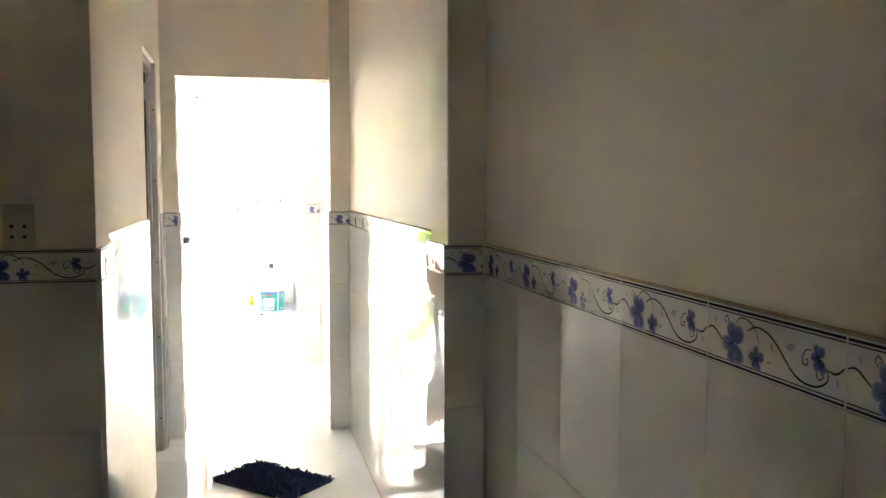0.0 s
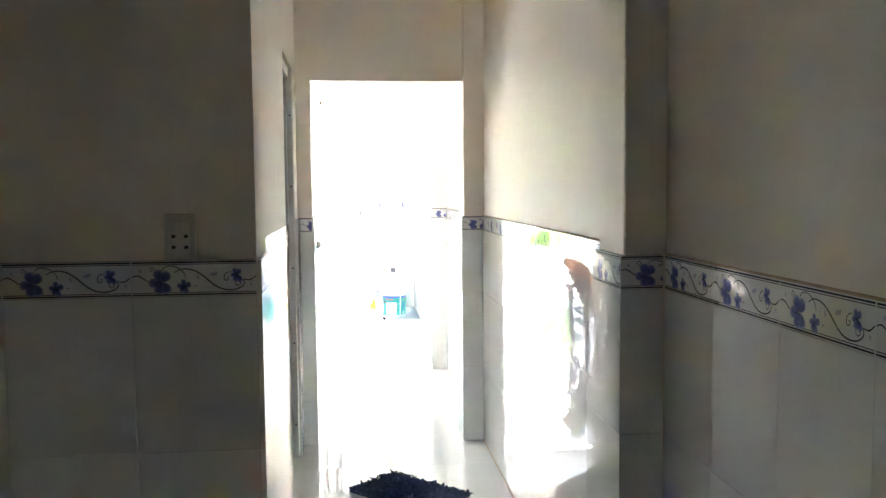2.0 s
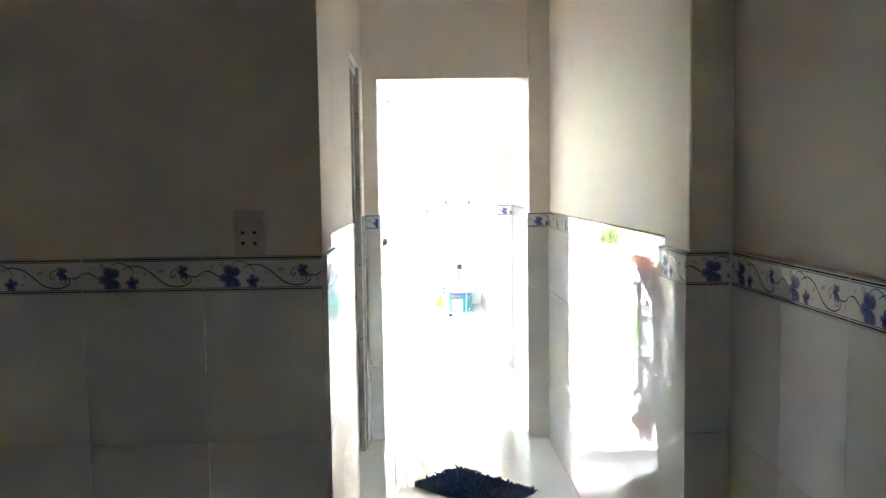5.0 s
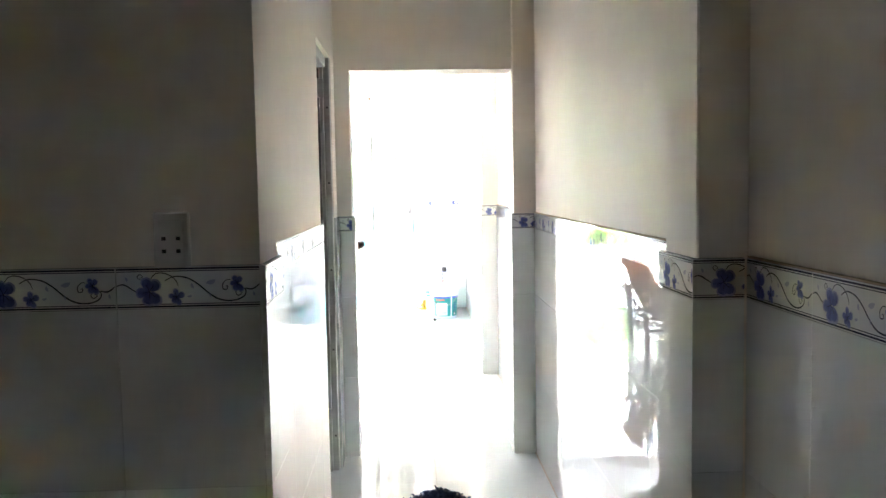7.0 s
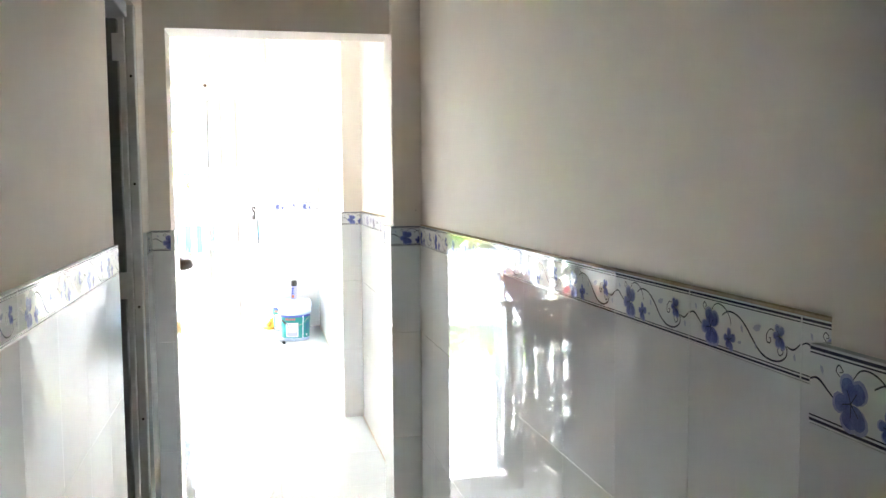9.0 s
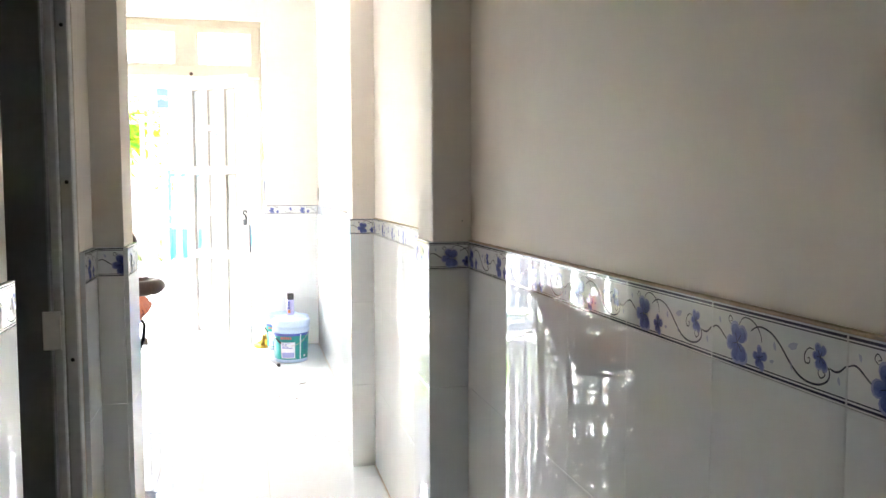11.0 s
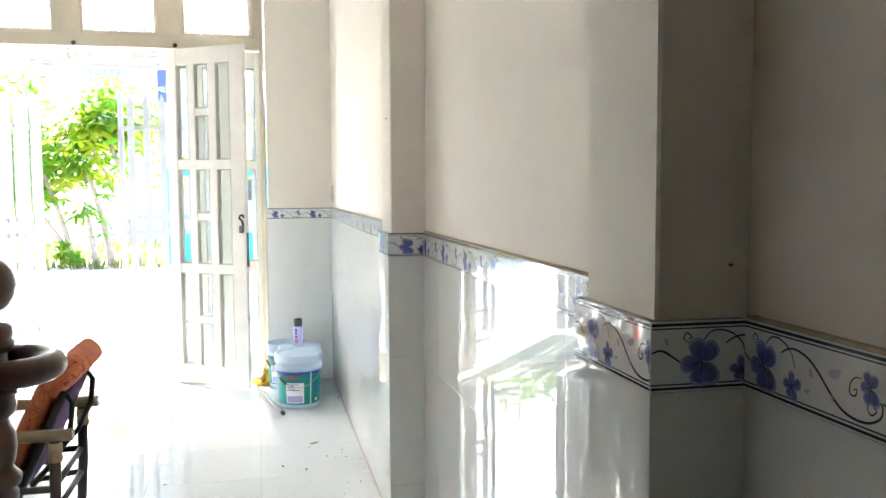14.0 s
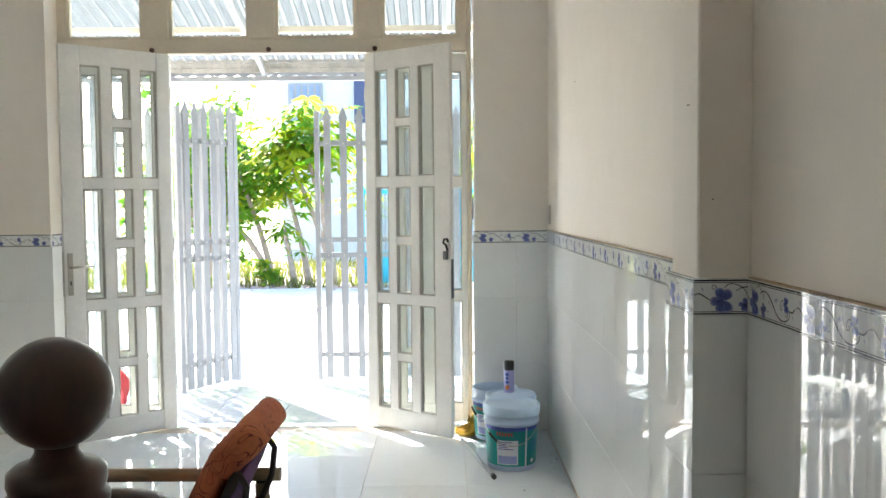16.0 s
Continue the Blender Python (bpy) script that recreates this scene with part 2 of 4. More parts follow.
def door_leaf(name, label, m, category="door leaf", group="front door leaves", last=0.119, w=LEAF_W):
    """A glazed leaf, hinged at x = 0, that reaches along +x; the face at y = 0, z from the floor."""
    t = thing(name, label, category, m, group)
    d = 0.036
    h = LEAF_H
    x = (0.0, 0.085, 0.186, 0.246, 0.362, 0.428, w - last, w)
    part("stile", boxes((x[0], x[1], 0, d, 0, h), bevel=0.004), WHITE, t)
    part("stile", boxes((x[6], x[7], 0, d, 0, h), bevel=0.004), WHITE, t)
    lo, hi, rail = 0.125, h - 0.115, 0.066
    rh = (hi - lo - 2 * rail) / 3
    zs = [(lo + i * (rh + rail), lo + i * (rh + rail) + rh) for i in range(3)]
    part("bottom_rail", boxes((x[1], x[6], 0.002, d - 0.002, 0, lo), bevel=0.003), WHITE, t)
    part("top_rail", boxes((x[1], x[6], 0.002, d - 0.002, hi, h), bevel=0.003), WHITE, t)
    for z0, z1 in zs[:2]:
        part("lock_rail", boxes((x[1], x[6], 0.002, d - 0.002, z1, z1 + rail), bevel=0.003), WHITE, t)
    for z0, z1 in zs:
        for a, b in ((x[2], x[3]), (x[4], x[5])):
            part("mullion", boxes((a, b, 0.003, d - 0.003, z0, z1), bevel=0.003), WHITE, t)
        mid = (z0 + z1) / 2
        part("muntin", boxes((x[3], x[4], 0.004, d - 0.004, mid - 0.024, mid + 0.024), bevel=0.003), WHITE, t)
        for a, b, c, e in ((x[1], x[2], z0, z1), (x[3], x[4], z0, mid - 0.024), (x[3], x[4], mid + 0.024, z1), (x[5], x[6], z0, z1)):
            g = part("pane", boxes((a - 0.004, b + 0.004, d / 2 - 0.002, d / 2 + 0.002, c - 0.004, e + 0.004)), GLASS, t)
            g.visible_shadow = False
            bead = bmesh.new()
            for yy in (0.006, d - 0.012):
                for q in ((a, a + 0.008, yy, yy + 0.006, c, e), (b - 0.008, b, yy, yy + 0.006, c, e), (a + 0.008, b - 0.008, yy, yy + 0.006, c, c + 0.008), (a + 0.008, b - 0.008, yy, yy + 0.006, e - 0.008, e)):
                    box(bead, *q)
            # the grey bead colour stands for the shade along its moulding
            part("glazing_bead", bead, BEADSHADE, t, "thin glazing bead, greyed to draw its shade line")
    return t


def hinged(hinge, free):
    """The pose of a leaf whose hinge and free edge stand at these places on the floor."""
    ax = Vector((free[0] - hinge[0], free[1] - hinge[1], 0)).normalized()
    ay = Vector((-ax.y, ax.x, 0))
    return Matrix(((ax.x, ay.x, 0, hinge[0]), (ax.y, ay.y, 0, hinge[1]), (0, 0, 1, 0.012), (0, 0, 0, 1)))


frame_thing = tagged(new("door_1"), "cream painted wooden frame of the folding front doors", "door frame", kind="structure")
for x0, x1 in ((FX0 + 0.002, FX0 + 0.05), (FX1 - 0.032, FX1 - 0.002)):
    part("jamb", boxes((x0, x1, FY, FY + 0.07, 0, FTOP - 0.06), bevel=0.004), FRAME, frame_thing)
part("head", boxes((FX0 + 0.002, FX1 - 0.002, FY, FY + 0.07, FTOP - 0.06, FTOP - 0.002), bevel=0.004), FRAME, frame_thing)
part("transom_rail", boxes((FX0 + 0.05, FX1 - 0.032, FY - 0.004, FY + 0.07, 2.428, 2.520), bevel=0.004), FRAME, frame_thing)
TRX = [(-2.540, -2.045), (-1.880, -1.360), (-1.195, -0.670), (-0.508, -0.010)]
edges = [FX0 + 0.05] + [v for p in TRX for v in p] + [FX1 - 0.032]
for a, b in zip(edges[0::2], edges[1::2]):
    if b - a > 0.004:
        part("transom_mullion", boxes((a, b, FY + 0.002, FY + 0.066, 2.520, FTOP - 0.06), bevel=0.004), FRAME, frame_thing)
window_1 = tagged(new("window_1"), "row of four glazed transom lights above the doors", "window", kind="structure")
for a, b in TRX:
    w = boxes((a, a + 0.022, FY + 0.012, FY + 0.05, 2.520, 2.875), (b - 0.022, b, FY + 0.012, FY + 0.05, 2.520, 2.875),
              (a + 0.022, b - 0.022, FY + 0.012, FY + 0.05, 2.520, 2.542), (a + 0.022, b - 0.022, FY + 0.012, FY + 0.05, 2.82, 2.875))
    part("window_frame", w, FRAME, window_1)
    part("pane", boxes((a + 0.018, b - 0.018, FY + 0.03, FY + 0.034, 2.538, 2.824)), GLASS, window_1).visible_shadow = False
for x in (-1.985, -1.235, -0.552):
    k = thing("door_stop", "small dark round door stop under the transom rail", "door stop", pose(x, FY - 0.006, 2.452), "door stops")
    part("knob", lathe([(0, -0.018), (0.010, -0.016), (0.016, -0.006), (0.016, 0.004), (0.009, 0.012), (0, 0.014)], 12), material("dark_knob", (0.10, 0.05, 0.03), 0.4), k)
door_leaf("glazed_panel", "white painted fixed side panel with glass panes", pose(-0.615, FY + 0.012, 0.012), last=0.036, w=0.651)
door_leaf("glazed_panel", "white painted fixed side panel with glass panes", pose(-2.552, FY + 0.012, 0.012))
leaf_r = door_leaf("door_leaf", "white painted wooden door leaf with glass panes, standing open", hinged((-0.622, FY - 0.005), (-0.083, 10.472)))
leaf_l = door_leaf("door_leaf", "white painted wooden door leaf with glass panes and lever handle, open", hinged((-1.885, 10.835), (-2.395, 10.435)))

# lever lock, hook and padlock on the open leaves
D = 0.036
part("lock_plate", boxes((0.617, 0.649, D, D + 0.006, 0.905, 1.160), bevel=0.002), CHROME, leaf_l, "worn brass-coloured lock plate")
part("lever", tube([(0.633, D + 0.004, 1.075), (0.633, D + 0.045, 1.075), (0.622, D + 0.052, 1.076), (0.514, D + 0.052, 1.078)], 0.0075, 10), CHROME, leaf_l, "lever handle of worn metal")
part("keyhole", boxes((0.629, 0.637, D + 0.0055, D + 0.0075, 0.965, 0.990)), BLACK, leaf_l)
part("edge_strike", boxes((LEAF_W - 0.001, LEAF_W + 0.003, 0.008, 0.028, 0.90, 1.17)), CHROME, leaf_l)
hook = [(0.652, -0.010, 1.150), (0.644, -0.014, 1.185), (0.624, -0.016, 1.200), (0.632, -0.016, 1.222), (0.649, -0.014, 1.225), (0.658, -0.012, 1.205)]
part("hook", tube(hook, 0.0075, 8), BLACK, leaf_r, "dark bent metal hook")
part("padlock", boxes((0.626, 0.658, -0.030, -0.004, 1.098, 1.150), bevel=0.006), DARKALU, leaf_r, "dark padlock")
part("edge_bolt", boxes((LEAF_W - 0.001, LEAF_W + 0.004, 0.006, 0.030, 0.86, 1.10), bevel=0.001), DARKALU, leaf_r, "dark lock strip on the door edge")
for lf in (leaf_r, leaf_l):
    for z in (0.25, 1.15, 2.10):
        part("hinge", tube([(-0.006, 0.018, z), (-0.006, 0.018, z + 0.09)], 0.008, 8), CHROME, lf)
switch = thing("light_switch", "narrow white switch plate on the side wall", "switch", pose(RW + PROUD, 10.635, 1.375))
part("cover_plate", boxes((-0.010, 0, -0.035, 0.035, -0.06, 0.06), bevel=0.002), OUTLET, switch)
part("rocker", boxes((-0.014, -0.010, -0.018, 0.018, -0.03, 0.03), bevel=0.001), OUTLET, switch)

# ---- paint buckets ----
TEAL = material("bucket_teal_print", (0.003, 0.27, 0.26), 0.35, vary=0.15, scale=8)
LIDWHITE = material("bucket_white_plastic", (0.50, 0.64, 0.83), 0.4, vary=0.06, scale=9)
LABELWHITE = material("label_white", (0.78, 0.80, 0.86), 0.4, vary=0.05, scale=9)
PRINTBLUE = material("label_blue_print", (0.06, 0.10, 0.42), 0.4)
PRINTRED = material("label_red_print", (0.55, 0.08, 0.07), 0.4)


def curved_label(bm, r, a0, a1, z0, z1, mat, slope=0.0, lift=0.0012, n=10):
    """A thin sheet glued round a bucket of radius r at its foot that widens by slope."""
    rows = []
    for z in (z0, z1):
        rr = r + slope * z
        rows.append([[bm.verts.new(((rr + q) * math.cos(a), (rr + q) * math.sin(a), z)) for a in (a0 + (a1 - a0) * i / n for i in range(n + 1))] for q in (0.0002, lift)])
    for i in range(n):
        lo, hi = rows[0][1], rows[1][1]
        f = bm.faces.new((lo[i], lo[i + 1], hi[i + 1], hi[i]))
        f.material_index, f.smooth = mat, True


def bucket(label, x, y, turn, lid=True, size=1.0):
    t = thing("paint_bucket", label, "bucket", pose(x, y, 0, 0, 0, turn) @ Matrix.Scale(size, 4), "paint buckets by the door")
    h, r0, sl = 0.315, 0.124, 0.055
    rim = r0 + sl * h
    part("body", lathe([(0, 0.004), (r0 - 0.004, 0.004), (r0, 0.010), (r0 + sl * 0.235, 0.235), (r0 + sl * 0.25 + 0.006, 0.238), (r0 + sl * 0.25 + 0.006, 0.258),
                        (rim - 0.002, 0.262), (rim, h), (rim - 0.004, h), (rim - 0.006, 0.27), (r0 - 0.006, 0.012), (0, 0.011)], 40), LIDWHITE, t)
    bm = bmesh.new()
    curved_label(bm, r0, 0, 2 * math.pi, 0.030, 0.228, 0, sl, 0.0012, 44)
    curved_label(bm, r0, 0, 2 * math.pi, 0.212, 0.232, 1, sl, 0.0018, 44)
    part("printed_wrap", bm, [TEAL, PRINTBLUE], t, "teal printed wrap with a blue top stripe")
    bm = bmesh.new()
    q = math.radians
    curved_label(bm, r0, q(-128), q(-80), 0.040, 0.165, 0, sl, 0.0024)
    for k in range(5):
        curved_label(bm, r0, q(-124), q(-124 + (34, 22, 38, 18, 30)[k]), 0.118 + k * 0.009, 0.122 + k * 0.009, 1, sl, 0.0032)
    curved_label(bm, r0, q(-125), q(-83), 0.045, 0.085, 2, sl, 0.0032)
    curved_label(bm, r0, q(-63), q(-59), 0.030, 0.228, 0, sl, 0.0026)
    for k in range(4):
        curved_label(bm, r0, q(-50), q(-26), 0.105 + k * 0.016, 0.109 + k * 0.016, 3, sl, 0.0026)
    curved_label(bm, r0, q(-46), q(-38), 0.045, 0.062, 0, sl, 0.0026)
    part("paper_label", bm, [LABELWHITE, PRINTBLUE, material("label_violet", (0.33, 0.36, 0.66), 0.4), PRINTBLUE], t, "white paper label with blue print")
    bm = bmesh.new()
    for k in range(6):
        curved_label(bm, r0, q(-128 + k * 6.4), q(-124 + k * 6.4), 0.188, 0.206, 0, sl, 0.0026)
    part("brand_mark", bm, PRINTRED, t, "red printed mark in bars")
    arc = [((rim + 0.008) * math.cos(a), (rim + 0.008) * math.sin(a), 0.245 - 0.105 * math.sin(math.pi * i / 20)) for i, a in ((i, math.radians(-165 + 7.0 * i)) for i in range(21))]
    part("bail_handle", tube(arc, 0.0022, 6), CHROME, t, "thin wire handle hanging down")
    part("grip", tube(arc[3:7], 0.0065, 8), BLACK, t, "dark plastic grip")
    if lid:
        part("lid", lathe([(rim + 0.006, h - 0.032), (rim + 0.008, h + 0.006), (rim + 0.005, h + 0.016), (rim - 0.010, h + 0.018), (rim - 0.014, h + 0.010), (rim - 0.03, h + 0.009),
                           (rim * 0.6, h + 0.014), (0, h + 0.014)], 40), LIDWHITE, t, "pale blue-white snap-on lid")
    return t


bucket("white and teal paint bucket with its lid on, by the wall", 0.246, 9.965, 0, size=1.06)
bucket("white and teal paint bucket with lid, behind the first bucket", 0.268, 10.285, 20)
bucket("open white and teal paint bucket without lid in the corner", 0.190, 10.555, -20, lid=False)
can = thing("spray_can", "lilac spray can with a black cap standing on a bucket lid", "spray can", pose(0.262, 10.325, 0.3305))
part("can_body", lathe([(0, 0), (0.029, 0), (0.031, 0.003), (0.031, 0.128), (0.026, 0.138), (0, 0.138)], 24), material("can_lilac", (0.45, 0.44, 0.74), 0.35, vary=0.1, scale=15), can)
part("cap", lathe([(0.0285, 0.132), (0.0295, 0.134), (0.0295, 0.180), (0.027, 0.186), (0, 0.187)], 24), BLACK, can, "black plastic cap")
bm = bmesh.new()
for k, (a0, a1, z0, z1, mt) in enumerate(((-140, -100, 0.10, 0.118, 0), (-135, -105, 0.078, 0.095, 0), (-140, -100, 0.055, 0.070, 0), (-140, -95, 0.020, 0.045, 1))):
    curved_label(bm, 0.031, math.radians(a0), math.radians(a1), z0, z1, mt, 0, 0.0008, 6)
part("printed_mark", bm, [PRINTBLUE, material("can_orange", (0.65, 0.20, 0.04), 0.4)], can, "dark and orange printed marks")
stick = thing("paint_pole", "grey painted metal pole with a black end cap on the floor", "pole")
part("pole", tube([(0.130, 9.745, 0.0125), (-0.020, 10.46, 0.0125)], 0.0115, 12), material("pole_grey", (0.42, 0.46, 0.48), 0.3, metal=0.4, vary=0.2, scale=14), stick)
part("end_cap", tube([(0.1355, 9.715, 0.0145), (0.129, 9.749, 0.0145)], 0.0140, 12), BLACK, stick, "black rubber end cap")
CLOTH = material("yellow_cloth", (0.62, 0.36, 0.04), 0.85, vary=0.35, scale=14, bump=0.4, bump_scale=40)
bm = bmesh.new()
bmesh.ops.create_icosphere(bm, subdivisions=4, radius=1)
for v in bm.verts:
    k = 1 + 0.45 * noise.noise(v.co * 2.1) + 0.18 * noise.noise(v.co * 6)
    v.co = Vector((v.co.x * 0.075 * k, v.co.y * 0.05 * k, max(0.0, (v.co.z * 0.5 + 0.40) * 0.11 * k * (1.2 if v.co.x > 0 else 0.6))))
tagged(part("rag", bm, CLOTH, None, smooth=True), "crumpled yellow cloth lying beside the buckets", "cloth").location = (0.025, 10.60, 0.0)

# made-up red lump outside, in place of red reflections in the left leaf's panes
RED = material("red_reflection", (0.50, 0.03, 0.04), 0.7, vary=0.3, scale=14, bump=0.3, bump_scale=40)
bm = bmesh.new()
bmesh.ops.create_icosphere(bm, subdivisions=4, radius=1)
for v in bm.verts:
    k = 1 + 0.5 * noise.noise(v.co * 1.9 + Vector((4, 2, 1))) + 0.2 * noise.noise(v.co * 5)
    v.co = Vector((v.co.x * 0.05 * k, v.co.y * 0.05 * k, max(0.0, (v.co.z * 0.5 + 0.45) * 0.26 * k)))
tagged(part("red_bag", bm, RED, None, smooth=True), "crumpled red lump added on the porch for red reflections in the door glass", "bag").location = (-2.49, 11.50, -0.012)

# fallen leaves and grit on the floor
DRYLEAF = material("dry_leaf", (0.22, 0.11, 0.05), 0.8, vary=0.4, scale=60)
GRIT = material("grit", (0.06, 0.045, 0.035), 0.9, vary=0.4, scale=90)
for x, y, a, ln in ((0.285, 9.06, 25, 0.055), (0.215, 8.62, 70, 0.030), (-0.46, 8.55, 10, 0.020), (0.10, 8.70, 120, 0.022)):
    bm = bmesh.new()
    row = [[bm.verts.new((ln * (s - 0.5), w * ln * 0.20 * math.sin(math.pi * min(max(s, 0.04), 0.96)), 0.003 + 0.006 * abs(s - 0.5) + 0.004 * abs(w))) for w in (-1, 0, 1)] for s in (i / 6 for i in range(7))]
    for p, q in zip(row, row[1:]):
        bm.faces.new((p[0], q[0], q[1], p[1])), bm.faces.new((p[1], q[1], q[2], p[2]))
    bmesh.ops.solidify(bm, geom=bm.faces[:], thickness=0.0008)
    tagged(part("dry_leaf", bm, DRYLEAF, None), "small curled brown leaf on the floor", "leaf", group="fallen leaves").matrix_basis = pose(x, y, 0.001, 0, 0, a)
rng = random.Random(3)
bm = bmesh.new()
for i in range(40):
    x = 0.52 - abs(rng.gauss(0, 0.13))
    y = rng.uniform(7.5, 10.5)
    s = rng.uniform(0.0012, 0.0042)
    box(bm, -s, s, -s * 0.6, s * 0.6, 0, s * 0.7, m=pose(x, y, 0.0, 0, 0, rng.uniform(0, 180)))
tagged(part("floor_grit", bm, GRIT, None), "dark specks of grit scattered along the wall", "grit", kind="stuff")

# ---- stair post and first step ----
NX, NY = -0.566, 6.277
post = thing("newel_post", "varnished red-brown turned wooden newel post with a ball top", "newel post", pose(NX, NY, 0))
part("ball", lathe([(0.0645 * math.sin(math.pi * i / 20), 1.227 - 0.0645 * math.cos(math.pi * i / 20)) for i in range(21)], 32), WOOD, post)
shaft = [(0.0, 0.0), (0.072, 0.0), (0.072, 0.10), (0.060, 0.115), (0.052, 0.13), (0.060, 0.15), (0.058, 0.17), (0.040, 0.20), (0.036, 0.30), (0.042, 0.40), (0.052, 0.455), (0.046, 0.475),
         (0.052, 0.49), (0.053, 0.51), (0.047, 0.525), (0.050, 0.545), (0.059, 0.60), (0.0625, 0.64), (0.058, 0.69), (0.047, 0.735), (0.045, 0.75), (0.054, 0.765), (0.055, 0.785),
         (0.046, 0.797), (0.060, 0.805), (0.062, 0.822), (0.050, 0.834), (0.046, 0.842), (0.052, 0.858), (0.056, 0.885), (0.052, 0.915), (0.044, 0.93), (0.040, 0.945), (0.054, 0.958), (0.058, 0.975),
         (0.054, 0.985), (0.058, 0.998), (0.060, 1.01), (0.044, 1.02), (0.044, 1.085), (0.056, 1.09), (0.058, 1.108), (0.052, 1.115), (0.055, 1.125), (0.054, 1.138), (0.046, 1.145), (0.030, 1.150),
         (0.024, 1.160), (0.024, 1.175), (0.0, 1.18)]
part("shaft", lathe(shaft, 36), WOOD, post)
ring = [(0.034 + 0.102 * math.cos(a), -0.025 + 0.102 * math.sin(a), 1.060) for a in (2 * math.pi * i / 40 for i in range(40))]
part("volute", tube(ring, 0.029, 14, closed=True), WOOD, post, "round scrolled end of the handrail")
rail_pts = [(-0.04, -0.07, 1.060), (-0.14, -0.10, 1.064), (-0.26, -0.11, 1.10), (-0.60, -0.11, 1.34), (-1.60, -0.11, 2.10)]
part("handrail", tube(rail_pts, 0.030, 12), WOOD, post)
stair = thing("staircase", "grey marble staircase rising beside the doorway", "stairs")
for i in range(9):
    x1 = -0.455 - 0.27 * i
    bm = boxes((x1 - 0.30, x1, 5.46, 6.46, 0.165 * (i + 1) - 0.028, 0.165 * (i + 1)), bevel=0.008)
    if i == 0:
        bm.free()
        bm = bmesh.new()
        outline = [(-1.0, 5.46)] + [(-0.532 + 0.10 * math.cos(a), 5.56 + 0.10 * math.sin(a)) for a in (-math.pi / 2 + math.pi / 2 * k / 6 for k in range(7))]
        outline += [(-0.562 + 0.13 * math.cos(a), 6.40 + 0.13 * math.sin(a)) for a in (math.pi / 2 * k / 8 for k in range(9))] + [(-1.0, 6.53)]
        lo = [bm.verts.new((x, y, 0.137)) for x, y in outline]
        f = bm.faces.new(lo)
        up = bmesh.ops.extrude_face_region(bm, geom=[f])
        bmesh.ops.translate(bm, vec=(0, 0, 0.028), verts=[v for v in up["geom"] if isinstance(v, bmesh.types.BMVert)])
        bmesh.ops.recalc_face_normals(bm, faces=bm.faces)
    part("tread", bm, MARBLE, stair)
    part("riser", boxes((x1 - 0.27, x1 - 0.022, 5.462, 6.458, 0.165 * i, 0.165 * (i + 1) - 0.028)), MARBLE, stair)

# ---- washroom door ----
wash = thing("washroom_door", "grey aluminium washroom door standing open in its frame", "door")
part("frame_jamb", boxes((CORR - 0.11, CORR - 0.044, D1 - 0.058, D1, 0, DTOP), (CORR - 0.044, CORR - 0.014, D1 - 0.040, D1 + 0.002, 0, DTOP + 0.02), bevel=0.003), ALU, wash)
for z in (0.18, 0.62, 1.02, 1.45, 1.82):
    part("screw", lathe([(0, 0.003), (0.004, 0.002), (0.005, 0)], 8, m=pose(CORR - 0.028, D1 - 0.040, z, 90)), BLACK, wash)
part("frame_jamb", boxes((CORR - 0.11, CORR - 0.03, D0, D0 + 0.035, 0, DTOP), bevel=0.003), ALU, wash)
part("frame_head", boxes((CORR - 0.11, CORR - 0.03, D0 + 0.035, D1 - 0.075, DTOP - 0.05, DTOP), bevel=0.003), ALU, wash)
lf = part("leaf", boxes((CORR - 0.66, CORR - 0.058, D1 - 0.118, D1 - 0.080, 0.02, DTOP - 0.06), bevel=0.003), DARKALU, wash, "dark grey door leaf")
for z in (0.25, 1.06, 1.86):
    part("hinge", boxes((CORR - 0.075, CORR - 0.036, D1 - 0.124, D1 - 0.118, z, z + 0.09), bevel=0.001), ALU, wash)
room = boxes((CORR - 1.5, CORR - 0.125, D0 - 0.6, D0 - 0.5, 0, 2.5), (CORR - 1.6, CORR - 1.5, D0 - 0.6, W2 + 0.01, 0, 2.5), (CORR - 1.6, CORR - 0.125, D0 - 0.6, W2 + 0.01, 2.5, 2.6))
structure("wall_washroom", room, PAINT, "plain plaster walls of the dark washroom")

# ---- socket ----
sock = thing("wall_socket", "white double wall socket above the tile border", "socket", pose(-0.569, W1 + PROUD, 1.325))
part("cover_plate", boxes((-0.034, 0.034, -0.010, 0, -0.058, 0.062), bevel=0.003), OUTLET, sock)
part("insert", boxes((-0.024, 0.024, -0.013, -0.010, -0.044, 0.046), bevel=0.001), OUTLET, sock)
for x in (-0.0135, 0.0135):
    bm = bmesh.new()
    for z in (-0.012, 0.012):
        box(bm, x - 0.004, x + 0.004, -0.0138, -0.0131, z - 0.0035, z + 0.0035)
    part("slot", bm, BLACK, sock)

